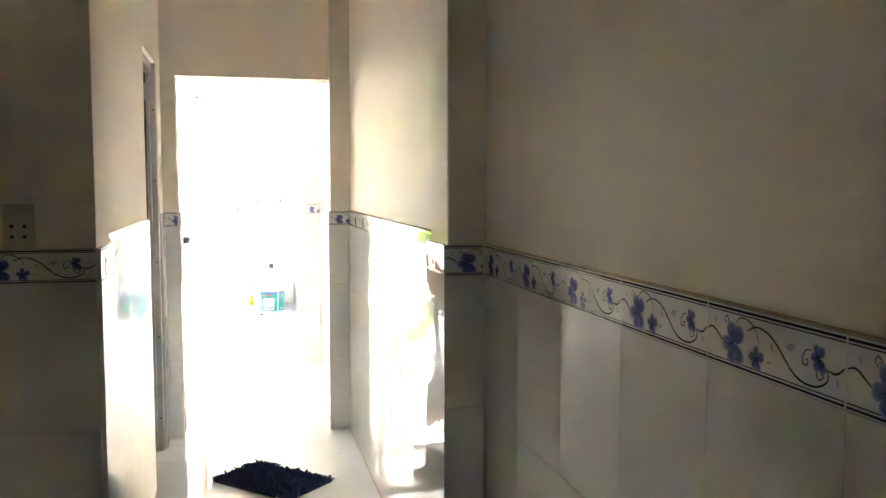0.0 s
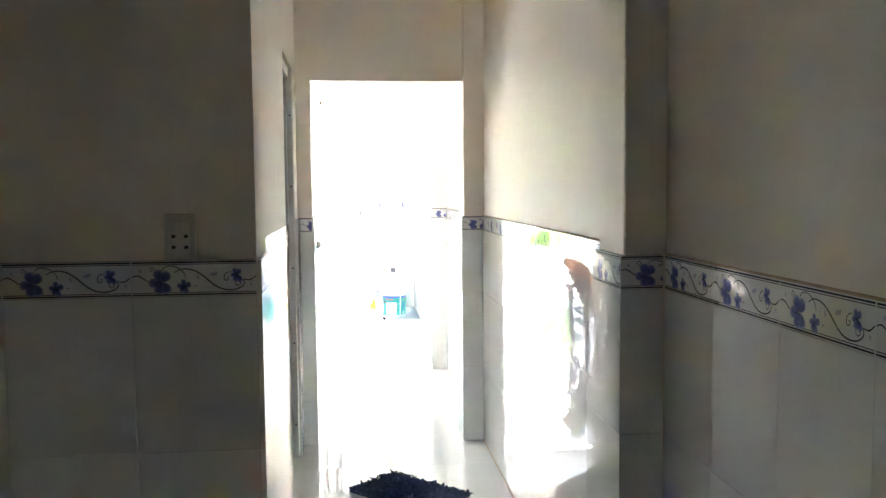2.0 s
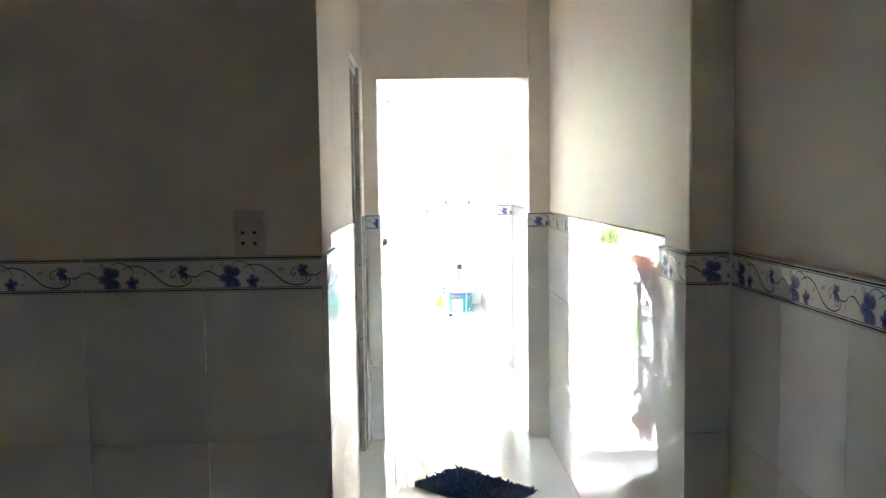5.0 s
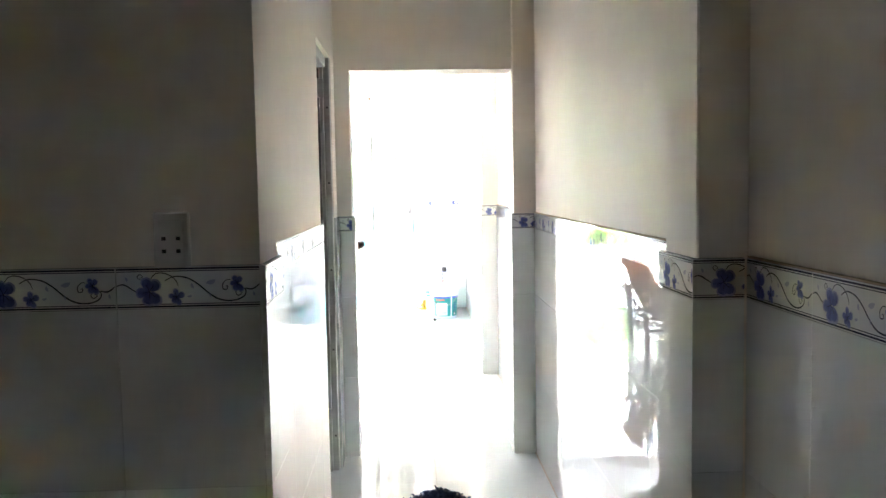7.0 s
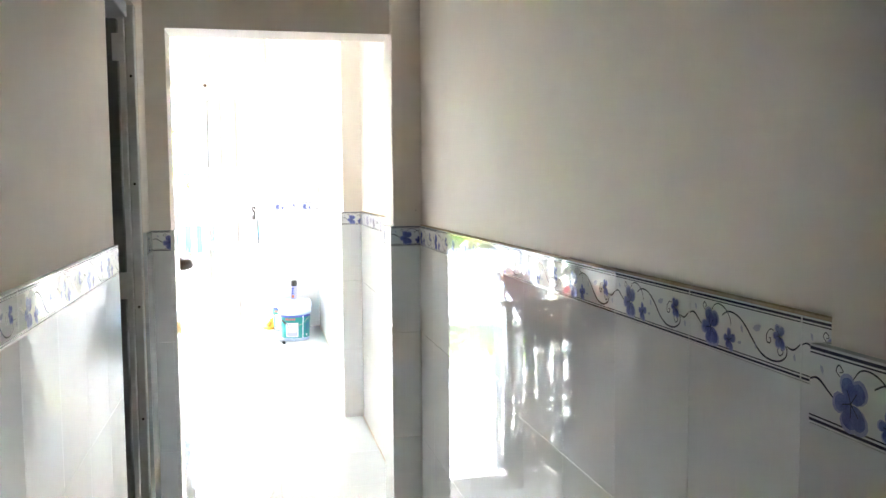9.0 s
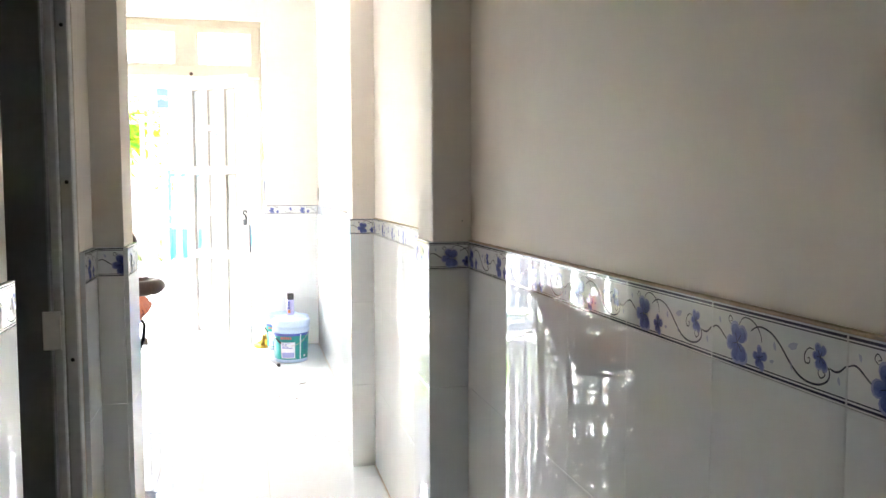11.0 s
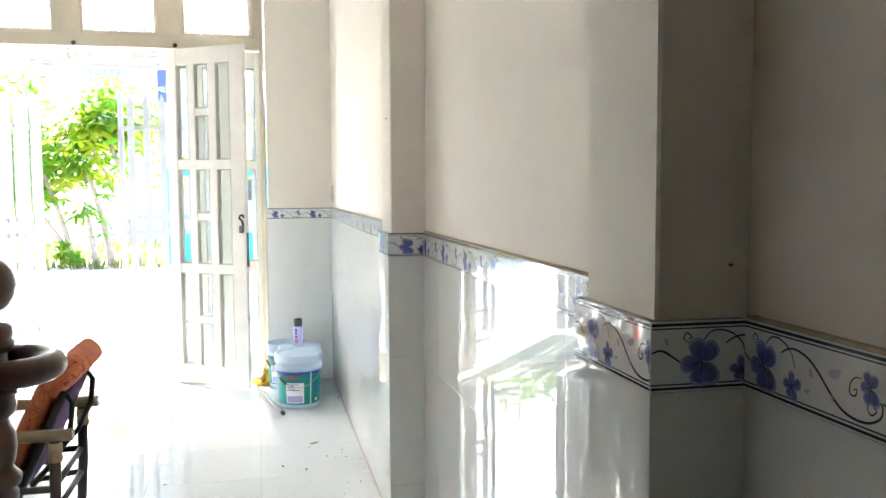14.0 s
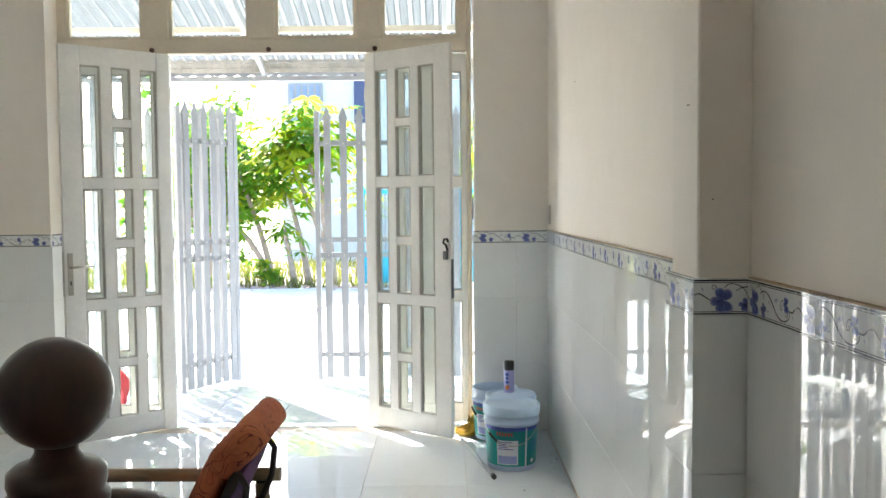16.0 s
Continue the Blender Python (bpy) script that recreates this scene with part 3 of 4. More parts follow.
# ---- door mat ----
MATBLUE = material("mat_blue_chenille", (0.028, 0.048, 0.13), 0.9, color2=(0.085, 0.125, 0.28), scale=40)
bath = thing("door_mat", "dark blue shaggy chenille mat lying askew on the floor", "mat", pose(0.053, 4.397, 0, 0, 0, -45.4))
part("backing", boxes((-0.245, 0.245, -0.155, 0.155, 0.0, 0.008), bevel=0.002), MATBLUE, bath)
rng = random.Random(5)
vs, fs = [], []
for i in range(2600):
    x, y = rng.uniform(-0.245, 0.245), rng.uniform(-0.155, 0.155)
    a, ln, w = rng.uniform(0, 6.28), rng.uniform(0.018, 0.034), 0.0035
    dx, dy, h = math.cos(a), math.sin(a), rng.uniform(0.012, 0.026)
    k = len(vs)
    vs += [(x - dy * w, y + dx * w, 0.006), (x + dy * w, y - dx * w, 0.006), (x + dx * ln * 0.6 + dy * w, y + dy * ln * 0.6 - dx * w, h), (x + dx * ln * 0.6 - dy * w, y + dy * ln * 0.6 + dx * w, h),
           (x + dx * ln, y + dy * ln, h * 0.75), (x + dx * ln * 0.5, y + dy * ln * 0.5, h + 0.005)]
    fs += [(k, k + 1, k + 2, k + 3), (k + 3, k + 2, k + 4), (k + 1, k, k + 5), (k + 3, k + 4, k + 5), (k, k + 3, k + 5), (k + 2, k + 1, k + 5)]
me = bpy.data.meshes.new("shag")
me.from_pydata(vs, [], fs)
me.materials.append(MATBLUE)
pile = new("shag", me)
pile.parent = bath
tagged(pile, "long twisted dark blue pile", kind="stuff")

# ---- lounge chair ----
ORANGE = material("orange_cushion_cloth", (0.56, 0.17, 0.075), 0.85, color2=(0.44, 0.12, 0.055), scale=9, bump=0.25, bump_scale=260)
_n, _l = ORANGE.node_tree.nodes, ORANGE.node_tree.links
_tc, _nz, _rp, _mx = _n.new("ShaderNodeTexCoord"), _n.new("ShaderNodeTexNoise"), _n.new("ShaderNodeValToRGB"), _n.new("ShaderNodeMixRGB")
_nz.inputs["Scale"].default_value, _nz.inputs["Detail"].default_value, _nz.inputs["Distortion"].default_value = 12.0, 0.0, 2.2
_e = _rp.color_ramp.elements
_e[0].position, _e[0].color, _e[1].position, _e[1].color = 0.480, (0, 0, 0, 1), 0.520, (0, 0, 0, 1)
for _p, _c in ((0.494, 1), (0.506, 1)):
    _k = _e.new(_p)
    _k.color = (_c, _c, _c, 1)
_l.new(_tc.outputs["Object"], _nz.inputs["Vector"]), _l.new(_nz.outputs[0], _rp.inputs[0]), _l.new(_rp.outputs[0], _mx.inputs[0])
_old = ORANGE.node_tree.nodes["Principled BSDF"].inputs["Base Color"].links[0].from_socket
_l.new(_old, _mx.inputs[1])
_mx.inputs[2].default_value = (0.12, 0.02, 0.02, 1)
_l.new(_mx.outputs[0], _n["Principled BSDF"].inputs["Base Color"])
VIOLET = material("violet_cushion_back", (0.13, 0.055, 0.17), 0.85, vary=0.3, scale=8, bump=0.2, bump_scale=200)
BAMBOO = material("pale_bamboo", (0.42, 0.32, 0.20), 0.35, color2=(0.25, 0.17, 0.10), scale=9, stretch=(0.3, 1, 1))
DARKROD = material("dark_lacquered_rod", (0.035, 0.024, 0.022), 0.35, vary=0.3, scale=10)
chair = thing("lounge_chair", "low dark-framed lounge chair with an orange patterned cushion", "chair", pose(-0.76, 8.0, 0), "lounge chairs")
YN, YF = -0.27, 0.25
for y in (YN, YF):
    part("rear_leg", tube([(-0.02, y, 0.0), (-0.005, y, 0.25), (0.0, y, 0.485)], 0.021, 12), DARKROD, chair)
    part("front_leg", tube([(-0.56, y, 0.0), (-0.56, y, 0.485)], 0.021, 12), DARKROD, chair)
    part("leg_collar", lathe([(0.023, 0.405), (0.027, 0.412), (0.027, 0.428), (0.022, 0.435), (0.026, 0.443), (0.026, 0.470), (0.02, 0.480)], 14, m=pose(0.0, y, 0)), BAMBOO, chair)
    part("armrest", tube([(-0.66, y, 0.505), (0.065, y, 0.505)], 0.0235, 14), BAMBOO, chair, "pale round bamboo armrest")
    part("side_rail", tube([(-0.56, y, 0.30), (-0.01, y, 0.30)], 0.014, 10), DARKROD, chair)
    part("side_rail", tube([(-0.56, y, 0.12), (-0.01, y, 0.20)], 0.012, 10), DARKROD, chair)
    arch = [(-0.10, y * 0.8, 0.30), (-0.01, y * 0.8, 0.40), (0.045, y * 0.8, 0.52), (0.055, y * 0.8, 0.615), (0.035, y * 0.8, 0.645), (0.015, y * 0.8, 0.640)]
    part("back_bow", tube(arch, 0.011, 10), DARKROD, chair)
    part("back_post", tube([(-0.15, y * 0.8, 0.26), (0.030, y * 0.8, 0.66)], 0.016, 10), DARKROD, chair)
for z in (0.20, 0.30):
    part("cross_rail", tube([(-0.012, YN, z), (-0.012, YF, z)], 0.013, 10), DARKROD, chair)
for z in (0.30, 0.46, 0.62):
    x = -0.132 + (z - 0.30) * 0.45
    part("back_slat", tube([(x, YN * 0.8, z), (x, YF * 0.8, z)], 0.012, 10), DARKROD, chair)
part("seat_frame", boxes((-0.58, -0.15, YN + 0.02, YF - 0.02, 0.285, 0.315), bevel=0.006), DARKROD, chair)


def pad(lx, ly, lz, seed, waves=0.05):
    """A soft cushion block with rounded ends and slack cloth."""
    bm = bmesh.new()
    bmesh.ops.create_cube(bm, size=1)
    bmesh.ops.subdivide_edges(bm, edges=bm.edges, cuts=11, use_grid_fill=True)
    for v in bm.verts:
        p = v.co * 2
        n = Vector((abs(p.x) ** 6, abs(p.y) ** 6, abs(p.z) ** 3))
        k = max(1.0, (n.x + n.y + n.z) ** (1 / 5))
        p = p / k
        w = 1 + waves * noise.noise(Vector((p.x * 2 + seed, p.y * 3, p.z)))
        v.co = Vector((p.x * lx / 2, p.y * ly / 2 * w, p.z * lz / 2 * w))
    for f in bm.faces:
        f.smooth = True
    return bm


bm = pad(0.50, 0.44, 0.080, 1.0)
bmesh.ops.transform(bm, matrix=pose(-0.122, -0.01, 0.492, 0, -65, 0), verts=bm.verts)
cush = part("back_cushion", bm, ORANGE, chair, "orange back cushion with dark scroll pattern")
bm = pad(0.40, 0.43, 0.030, 3.0)
bmesh.ops.transform(bm, matrix=pose(-0.046, -0.01, 0.480, 0, -65, 0), verts=bm.verts)
part("cushion_backing", bm, VIOLET, chair, "violet cloth backing of the cushion")
bm = pad(0.46, 0.46, 0.10, 7.0)
bmesh.ops.transform(bm, matrix=pose(-0.40, -0.01, 0.36), verts=bm.verts)
part("seat_cushion", bm, ORANGE, chair, "orange seat cushion with dark scroll pattern")
# roll of the cushion folded over the top of the back
bm = pad(0.19, 0.46, 0.105, 5.0)
bmesh.ops.transform(bm, matrix=pose(0.018, -0.01, 0.712, 0, -44, 0), verts=bm.verts)
part("head_roll", bm, ORANGE, chair, "thick orange head end of the cushion")

copy_thing(chair, pose(-0.98, 7.02, 0, 0, 0, 4))

# ---- outside: porch, gate, street ----
# the bluish second tone paints dappled leaf shade onto the porch tiles
PORCHDAPPLE = material("porch_tile", (0.46, 0.47, 0.48), 0.10, color2=(0.28, 0.32, 0.37), scale=5, random_tint=0.05)
CONCRETE = material("pale_concrete", (0.60, 0.585, 0.55), 0.85, vary=0.25, scale=1.2, bump=0.3, bump_scale=30)
SOIL = material("dry_ground", (0.46, 0.42, 0.34), 0.95, vary=0.4, scale=0.8, bump=0.5, bump_scale=12)
# white paint, darkened to grey so the colour holds its backlit shade
SHADEDWHITE = material("white_paint_in_shade", (0.29, 0.30, 0.315), 0.4, vary=0.12, scale=7)
ROOF = thin_material("corrugated_sheet", (0.40, 0.42, 0.43), (0.24, 0.26, 0.28), 0.4, 0.4)
GZ = -0.13
structure("ground", boxes((-400, 400, 10.94, 900, GZ - 0.5, GZ - 0.02)), SOIL, "dry sandy ground reaching to the horizon", "ground")
structure("road", boxes((-60, 60, 12.9, 21.2, GZ - 0.02, GZ)), CONCRETE, "pale sunlit concrete street", "road")
porch = structure("porch", boxes((-3.6, 1.2, 10.94, 12.85, GZ - 0.02, -0.022)), CONCRETE, "raised porch slab before the doors", "porch")
for i in range(8):
    for j in range(4):
        ob = new("porch_tile", bpy.data.meshes["porch_tile"] if "porch_tile" in bpy.data.meshes else None)
        if ob.data is None:
            scene.collection.objects.unlink(ob)
            bpy.data.objects.remove(ob)
            ob = mesh_object("porch_tile", boxes((0.002, 0.478, 0.002, 0.478, -0.010, 0), bevel=0.001), PORCHDAPPLE)
        ob.location = (-2.70 + 0.48 * i, 10.945 + 0.475 * j, -0.012)
        ob.parent = porch
structure("threshold", boxes((FX0, FX1, FY - 0.02, 10.943, -0.02, -0.002), bevel=0.003), FLOORTILE, "pale stone threshold under the doors", "threshold")


def corrugated(x0, x1, y0, z0, y1, z1, pitch=0.10, amp=0.016):
    bm = bmesh.new()
    n = int((x1 - x0) / pitch * 8)
    rows = []
    for y, z in ((y0, z0), (y1, z1)):
        rows.append([bm.verts.new((x0 + (x1 - x0) * i / n, y, z + amp * math.cos(2 * math.pi * i / 8))) for i in range(n + 1)])
    for i in range(n):
        bm.faces.new((rows[0][i], rows[0][i + 1], rows[1][i + 1], rows[1][i])).smooth = True
    bmesh.ops.solidify(bm, geom=bm.faces[:], thickness=0.002)
    return bm


EAVE = material("weathered_eave_board", (0.50, 0.48, 0.43), 0.7, vary=0.3, scale=9)
canopy = thing("porch_canopy", "pale corrugated sheet canopy over the porch on white beams", "canopy")
part("corrugated_sheet", corrugated(-3.9, 1.4, 10.95, 3.30, 13.05, 2.665), ROOF, canopy)
part("eave_strip", corrugated(-3.9, 1.4, 12.98, 2.60, 13.0, 2.69, 0.13, 0.012), ROOF, canopy, "pale fringe along the eave")
part("beam", boxes((-3.9, 1.4, 12.88, 12.93, 2.545, 2.585), bevel=0.003), SHADEDWHITE, canopy)
for k, (z0, z1) in enumerate(((2.612, 2.648), (2.656, 2.690), (2.698, 2.728))):
    part("fascia_slat", boxes((-3.9, 1.4, 12.835 + 0.006 * k, 12.850 + 0.006 * k, z0, z1), bevel=0.002), EAVE, canopy, "pale weathered fascia slat")
for k in range(41):
    part("fascia_tab", boxes((-3.86 + 0.13 * k, -3.835 + 0.13 * k, 12.826, 12.834, 2.606, 2.722)), EAVE, canopy)
part("purlin", boxes((-3.9, 1.4, 12.18, 12.22, 2.825, 2.875), bevel=0.003), FRAME, canopy, "cream painted purlin")
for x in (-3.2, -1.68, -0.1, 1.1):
    part("rafter", boxes((x - 0.02, x + 0.02, 0, 2.08, -0.10, -0.05), bevel=0.003), SHADEDWHITE, canopy).matrix_basis = Matrix.Translation((0, 10.96, 3.275)) @ pose(0, 0, 0, -16.9)
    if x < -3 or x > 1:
        part("post", boxes((x - 0.03, x + 0.03, 12.87, 12.93, GZ, 2.56), bevel=0.003), SHADEDWHITE, canopy)


BOLT = []


def gate_leaf(label, start, end, count, low=0.05):
    """Spear-topped pickets on flat rails from start to end."""
    d = Vector((end[0] - start[0], end[1] - start[1], 0))
    ln = d.length
    m = Matrix.Translation((start[0], start[1], 0)) @ Matrix.Rotation(math.atan2(d.y, d.x), 4, "Z")
    t = thing("picket_gate", label, "gate", m, "gate leaves")
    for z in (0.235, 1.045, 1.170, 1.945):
        part("rail", boxes((0, ln, -0.012, 0.012, z - 0.02, z + 0.02), bevel=0.002), SHADEDWHITE, t)
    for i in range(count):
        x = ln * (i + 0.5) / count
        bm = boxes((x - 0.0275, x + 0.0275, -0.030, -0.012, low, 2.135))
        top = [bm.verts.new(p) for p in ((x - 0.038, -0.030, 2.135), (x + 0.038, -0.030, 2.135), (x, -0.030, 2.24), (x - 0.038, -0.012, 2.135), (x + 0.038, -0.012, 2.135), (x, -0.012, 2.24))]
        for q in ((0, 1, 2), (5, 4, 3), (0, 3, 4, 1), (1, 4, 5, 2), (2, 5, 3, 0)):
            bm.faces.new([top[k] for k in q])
        part("picket", bm, SHADEDWHITE, t)
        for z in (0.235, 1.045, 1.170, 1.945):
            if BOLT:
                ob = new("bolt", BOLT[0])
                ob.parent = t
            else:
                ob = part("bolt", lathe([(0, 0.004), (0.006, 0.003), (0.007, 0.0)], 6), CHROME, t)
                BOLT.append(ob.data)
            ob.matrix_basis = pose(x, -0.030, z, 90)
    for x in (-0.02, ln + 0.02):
        part("gate_stile", boxes((x - 0.02, x + 0.02, -0.02, 0.02, low - 0.02, 2.20), bevel=0.002), SHADEDWHITE, t)
    return t


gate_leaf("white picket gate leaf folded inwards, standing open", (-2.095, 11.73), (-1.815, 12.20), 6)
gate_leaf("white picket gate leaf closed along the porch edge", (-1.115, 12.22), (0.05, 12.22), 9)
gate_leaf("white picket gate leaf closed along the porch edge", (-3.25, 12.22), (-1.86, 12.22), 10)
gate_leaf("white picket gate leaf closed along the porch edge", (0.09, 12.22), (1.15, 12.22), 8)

# kerb, verge and planting
structure("kerb", boxes((-60, 60, 21.2, 21.36, GZ - 0.02, GZ + 0.03), bevel=0.01), CONCRETE, "worn low concrete edge across the street", "kerb")
RUBBLE = material("reddish_rubble", (0.42, 0.27, 0.22), 0.9, color2=(0.30, 0.28, 0.26), scale=3)
rng = random.Random(8)
bm = bmesh.new()
for i in range(420):
    x, y, r = rng.uniform(-8, 3), 21.25 + abs(rng.gauss(0, 0.28)), rng.uniform(0.02, 0.075)
    box(bm, -r, r, -r * 0.7, r * 0.7, -r * 0.3, r * 0.6, m=pose(x, y, GZ, rng.uniform(-25, 25), rng.uniform(-25, 25), rng.uniform(0, 180)))
tagged(part("rubble", bm, RUBBLE, None), "reddish rubble and dry litter along the verge", "rubble", kind="stuff")
slab = thing("drain_cover", "pale concrete drain slab in the street", "slab", pose(-2.9, 18.6, GZ))
part("slab", boxes((-0.9, 0.9, -0.5, 0.5, 0, 0.035), bevel=0.008), CONCRETE, slab)
GRASS = thin_material("sunlit_grass", (0.13, 0.14, 0.03), (0.16, 0.17, 0.03), 0.35, 0.7, 0.4)
LEAF = thin_material("papaya_leaf", (0.045, 0.13, 0.020), (0.23, 0.47, 0.028), 0.66, 0.45, 0.35)
LEAF_Y = thin_material("papaya_leaf_yellow", (0.15, 0.19, 0.012), (0.42, 0.50, 0.02), 0.7, 0.45, 0.3)
LEAF_D = thin_material("dark_leaf", (0.035, 0.095, 0.016), (0.12, 0.26, 0.025), 0.5, 0.45, 0.35)
BARK = material("papaya_bark", (0.40, 0.31, 0.25), 0.85, vary=0.35, scale=9, bump=0.4, bump_scale=30)
rng = random.Random(11)
vs, fs = [], []
for i in range(9000):
    x, y = rng.uniform(-14, 8), 21.4 + rng.random() ** 1.3 * 8
    h, a, w = rng.uniform(0.10, 0.34), rng.uniform(0, 6.28), 0.02
    k = len(vs)
    z = GZ - 0.02
    vs += [(x - w * math.cos(a), y - w * math.sin(a), z), (x + w * math.cos(a), y + w * math.sin(a), z), (x + rng.uniform(-0.1, 0.1), y + rng.uniform(-0.1, 0.1), z + h)]
    fs.append((k, k + 1, k + 2))
me = bpy.data.meshes.new("grass")
me.from_pydata(vs, [], fs)
me.materials.append(GRASS)
tagged(new("grass", me), "sunlit yellow-green grass on the verge", "grass", kind="stuff")


def palmate(bm, at, ahead, size, rng, mat):
    """A lobed papaya leaf that spreads and droops round the end of its stalk."""
    up = Vector((0, 0, 1))
    ahead = Vector(ahead).normalized()
    side = ahead.cross(up).normalized()
    up = side.cross(ahead)
    c = bm.verts.new(at)
    lobes = 7
    for i in range(lobes):
        a = math.radians(-125 + 250 * i / (lobes - 1))
        ln = size * (0.62 + 0.38 * math.cos(a * 0.8)) * rng.uniform(0.85, 1.1)
        droop = -0.28 * ln * rng.uniform(0.5, 1.4)
        d = ahead * math.cos(a) + side * math.sin(a)
        n = side * math.cos(a) - ahead * math.sin(a)
        p = Vector(at)
        w = size * 0.105
        pts = [p + d * ln * 0.40 + n * w * 0.8 + up * droop * 0.10, p + d * ln * 0.68 + n * w * 1.25 + up * droop * 0.45, p + d * ln + up * droop,
               p + d * ln * 0.68 - n * w * 1.25 + up * droop * 0.45, p + d * ln * 0.40 - n * w * 0.8 + up * droop * 0.10]
        v = [bm.verts.new(q) for q in pts]
        mid = bm.verts.new(p + d * ln * 0.6 + up * (droop * 0.25 + 0.03 * size))
        for q in ((c, v[4], mid), (c, mid, v[0]), (v[0], mid, v[1]), (v[1], mid, v[2]), (v[2], mid, v[3]), (v[3], mid, v[4])):
            f = bm.faces.new(q)
            f.material_index = mat


def papaya(label, x, y, height, lean, leaves, seed, size=0.30, yellow=0.3, fork=(), spread=1.0):
    rng = random.Random(seed)
    t = thing("papaya_tree", label, "tree", pose(x, y, GZ - 0.03), "papaya trees on the verge")
    bm = bmesh.new()
    heads = []
    for k, (dx, dy, hh) in enumerate([(lean[0], lean[1], height), *fork]):
        pts = [(dx * (s ** 1.4), dy * (s ** 1.4), hh * s) for s in (i / 8 for i in range(9))]
        tube(pts, [0.075 - 0.04 * i / 8 for i in range(9)], 9, bm)
        heads.append(Vector(pts[-1]))
    part("trunk", bm, BARK, t)
    crown = bmesh.new()
    for i in range(leaves):
        base = heads[i % len(heads)] - Vector((0, 0, rng.uniform(0, 0.45)))
        a, el = rng.uniform(0, 6.28), rng.uniform(-0.35, 1.1)
        ln = rng.uniform(0.28, 0.80) * spread
        d = Vector((math.cos(a) * math.cos(el), math.sin(a) * math.cos(el), math.sin(el)))
        tip = base + d * ln
        tube([base, base + d * ln * 0.6 + Vector((0, 0, 0.03)), tip], 0.008, 4, crown, mat=1)
        out = Vector((math.cos(a), math.sin(a), rng.uniform(-0.7, 0.1)))
        palmate(crown, tip, out, size * rng.uniform(0.7, 1.25), rng, 1 if rng.random() < yellow else 0)
    part("crown", crown, [LEAF, LEAF_Y], t, "crown of lobed green and yellow-green leaves")
    return t


def leafy(name, label, category, x, y, z0, rx, ry, rz, count, seed, size=0.12, mats=None, group="", trunk=0.0):
    """A loose mass of small leaves with an uneven outline, on stems."""
    rng = random.Random(seed)
    t = thing(name, label, category, pose(x, y, GZ), group)
    if trunk:
        bm = tube([(0, 0, -0.03), (0.1, 0, z0 * 0.5), (0.0, 0.05, z0 + rz)], [trunk, trunk * 0.8, trunk * 0.3], 8)
        for k in range(6):
            a = k * 1.05
            tube([(0.04, 0.02, z0 * 0.8), (rx * 0.4 * math.cos(a), ry * 0.4 * math.sin(a), z0 + rz * 0.7), (rx * 0.75 * math.cos(a), ry * 0.75 * math.sin(a), z0 + rz)], [trunk * 0.5, trunk * 0.3, trunk * 0.12], 6, bm)
        part("trunk", bm, BARK, t)
    vs, fs, mi = [], [], []
    clumps = [(rng.gauss(0, 0.45), rng.gauss(0, 0.45), rng.gauss(0, 0.45)) for _ in range(max(6, count // 90))]
    for i in range(count):
        c = rng.choice(clumps)
        p = Vector((c[0] + rng.gauss(0, 0.16), c[1] + rng.gauss(0, 0.16), c[2] + rng.gauss(0, 0.16)))
        p = Vector((p.x * rx, p.y * ry, max(0.03, z0 + rz + p.z * rz)))
        d = Vector((rng.gauss(0, 1), rng.gauss(0, 1), rng.gauss(-0.3, 0.6))).normalized()
        s = d.orthogonal().normalized()
        s.rotate(Euler((rng.uniform(0, 3), rng.uniform(0, 3), rng.uniform(0, 3))))
        ln = size * rng.uniform(0.6, 1.3)
        k = len(vs)
        vs += [p, p + d * ln * 0.5 + s * ln * 0.28, p + d * ln, p + d * ln * 0.5 - s * ln * 0.28]
        fs.append((k, k + 1, k + 2, k + 3))
        mi.append(0 if rng.random() < 0.7 else 1)
    me = bpy.data.meshes.new("foliage")
    me.from_pydata(vs, [], fs)
    for m in (mats or [LEAF_D, LEAF]):
        me.materials.append(m)
    me.polygons.foreach_set("material_index", mi)
    ob = new("foliage", me)
    ob.parent = t
    return t


papaya("leaning papaya tree with a wide bright green crown", -2.32, 22.3, 2.95, (-0.58, 0.0), 190, 1, 0.40, 0.45, [(-0.95, 0.1, 2.65), (-0.40, 0.0, 3.05)], 1.2)
papaya("slim papaya tree with a thin pale trunk", -2.84, 22.4, 2.0, (-0.45, 0.1), 52, 2, 0.34, 0.45)
papaya("papaya tree leaning over, with drooping leaves", -3.10, 22.2, 1.15, (-0.18, 0.0), 18, 3, 0.28, 0.25, (), 0.6)
papaya("papaya tree with dense darker leaves", -3.60, 22.6, 2.25, (-0.70, 0.2), 90, 4, 0.36, 0.15, [(-0.95, 0.0, 1.5)], 0.95)
papaya("young papaya with yellowing leaves", -1.95, 23.4, 1.9, (0.15, 0.0), 30, 6, 0.24, 0.75)
leafy("shrub", "small rounded green shrub on the verge", "shrub", -3.55, 21.9, 0.0, 0.34, 0.3, 0.26, 420, 21, 0.12, [LEAF, LEAF_Y])
leafy("shrub", "low yellow-green shrub behind the gate", "shrub", -5.6, 22.4, 0.0, 0.5, 0.5, 0.4, 500, 22, 0.14, [LEAF, LEAF_Y])
leafy("tree", "dense green street tree behind the gate", "tree", -5.25, 23.6, 0.8, 1.45, 1.1, 1.45, 5600, 31, 0.20, None, "street trees", 0.10)
leafy("tree", "bright green tree beside the blue gate", "tree", 0.9, 23.5, 1.6, 1.3, 1.0, 1.2, 2200, 32, 0.18, [LEAF, LEAF_Y], "street trees", 0.10)

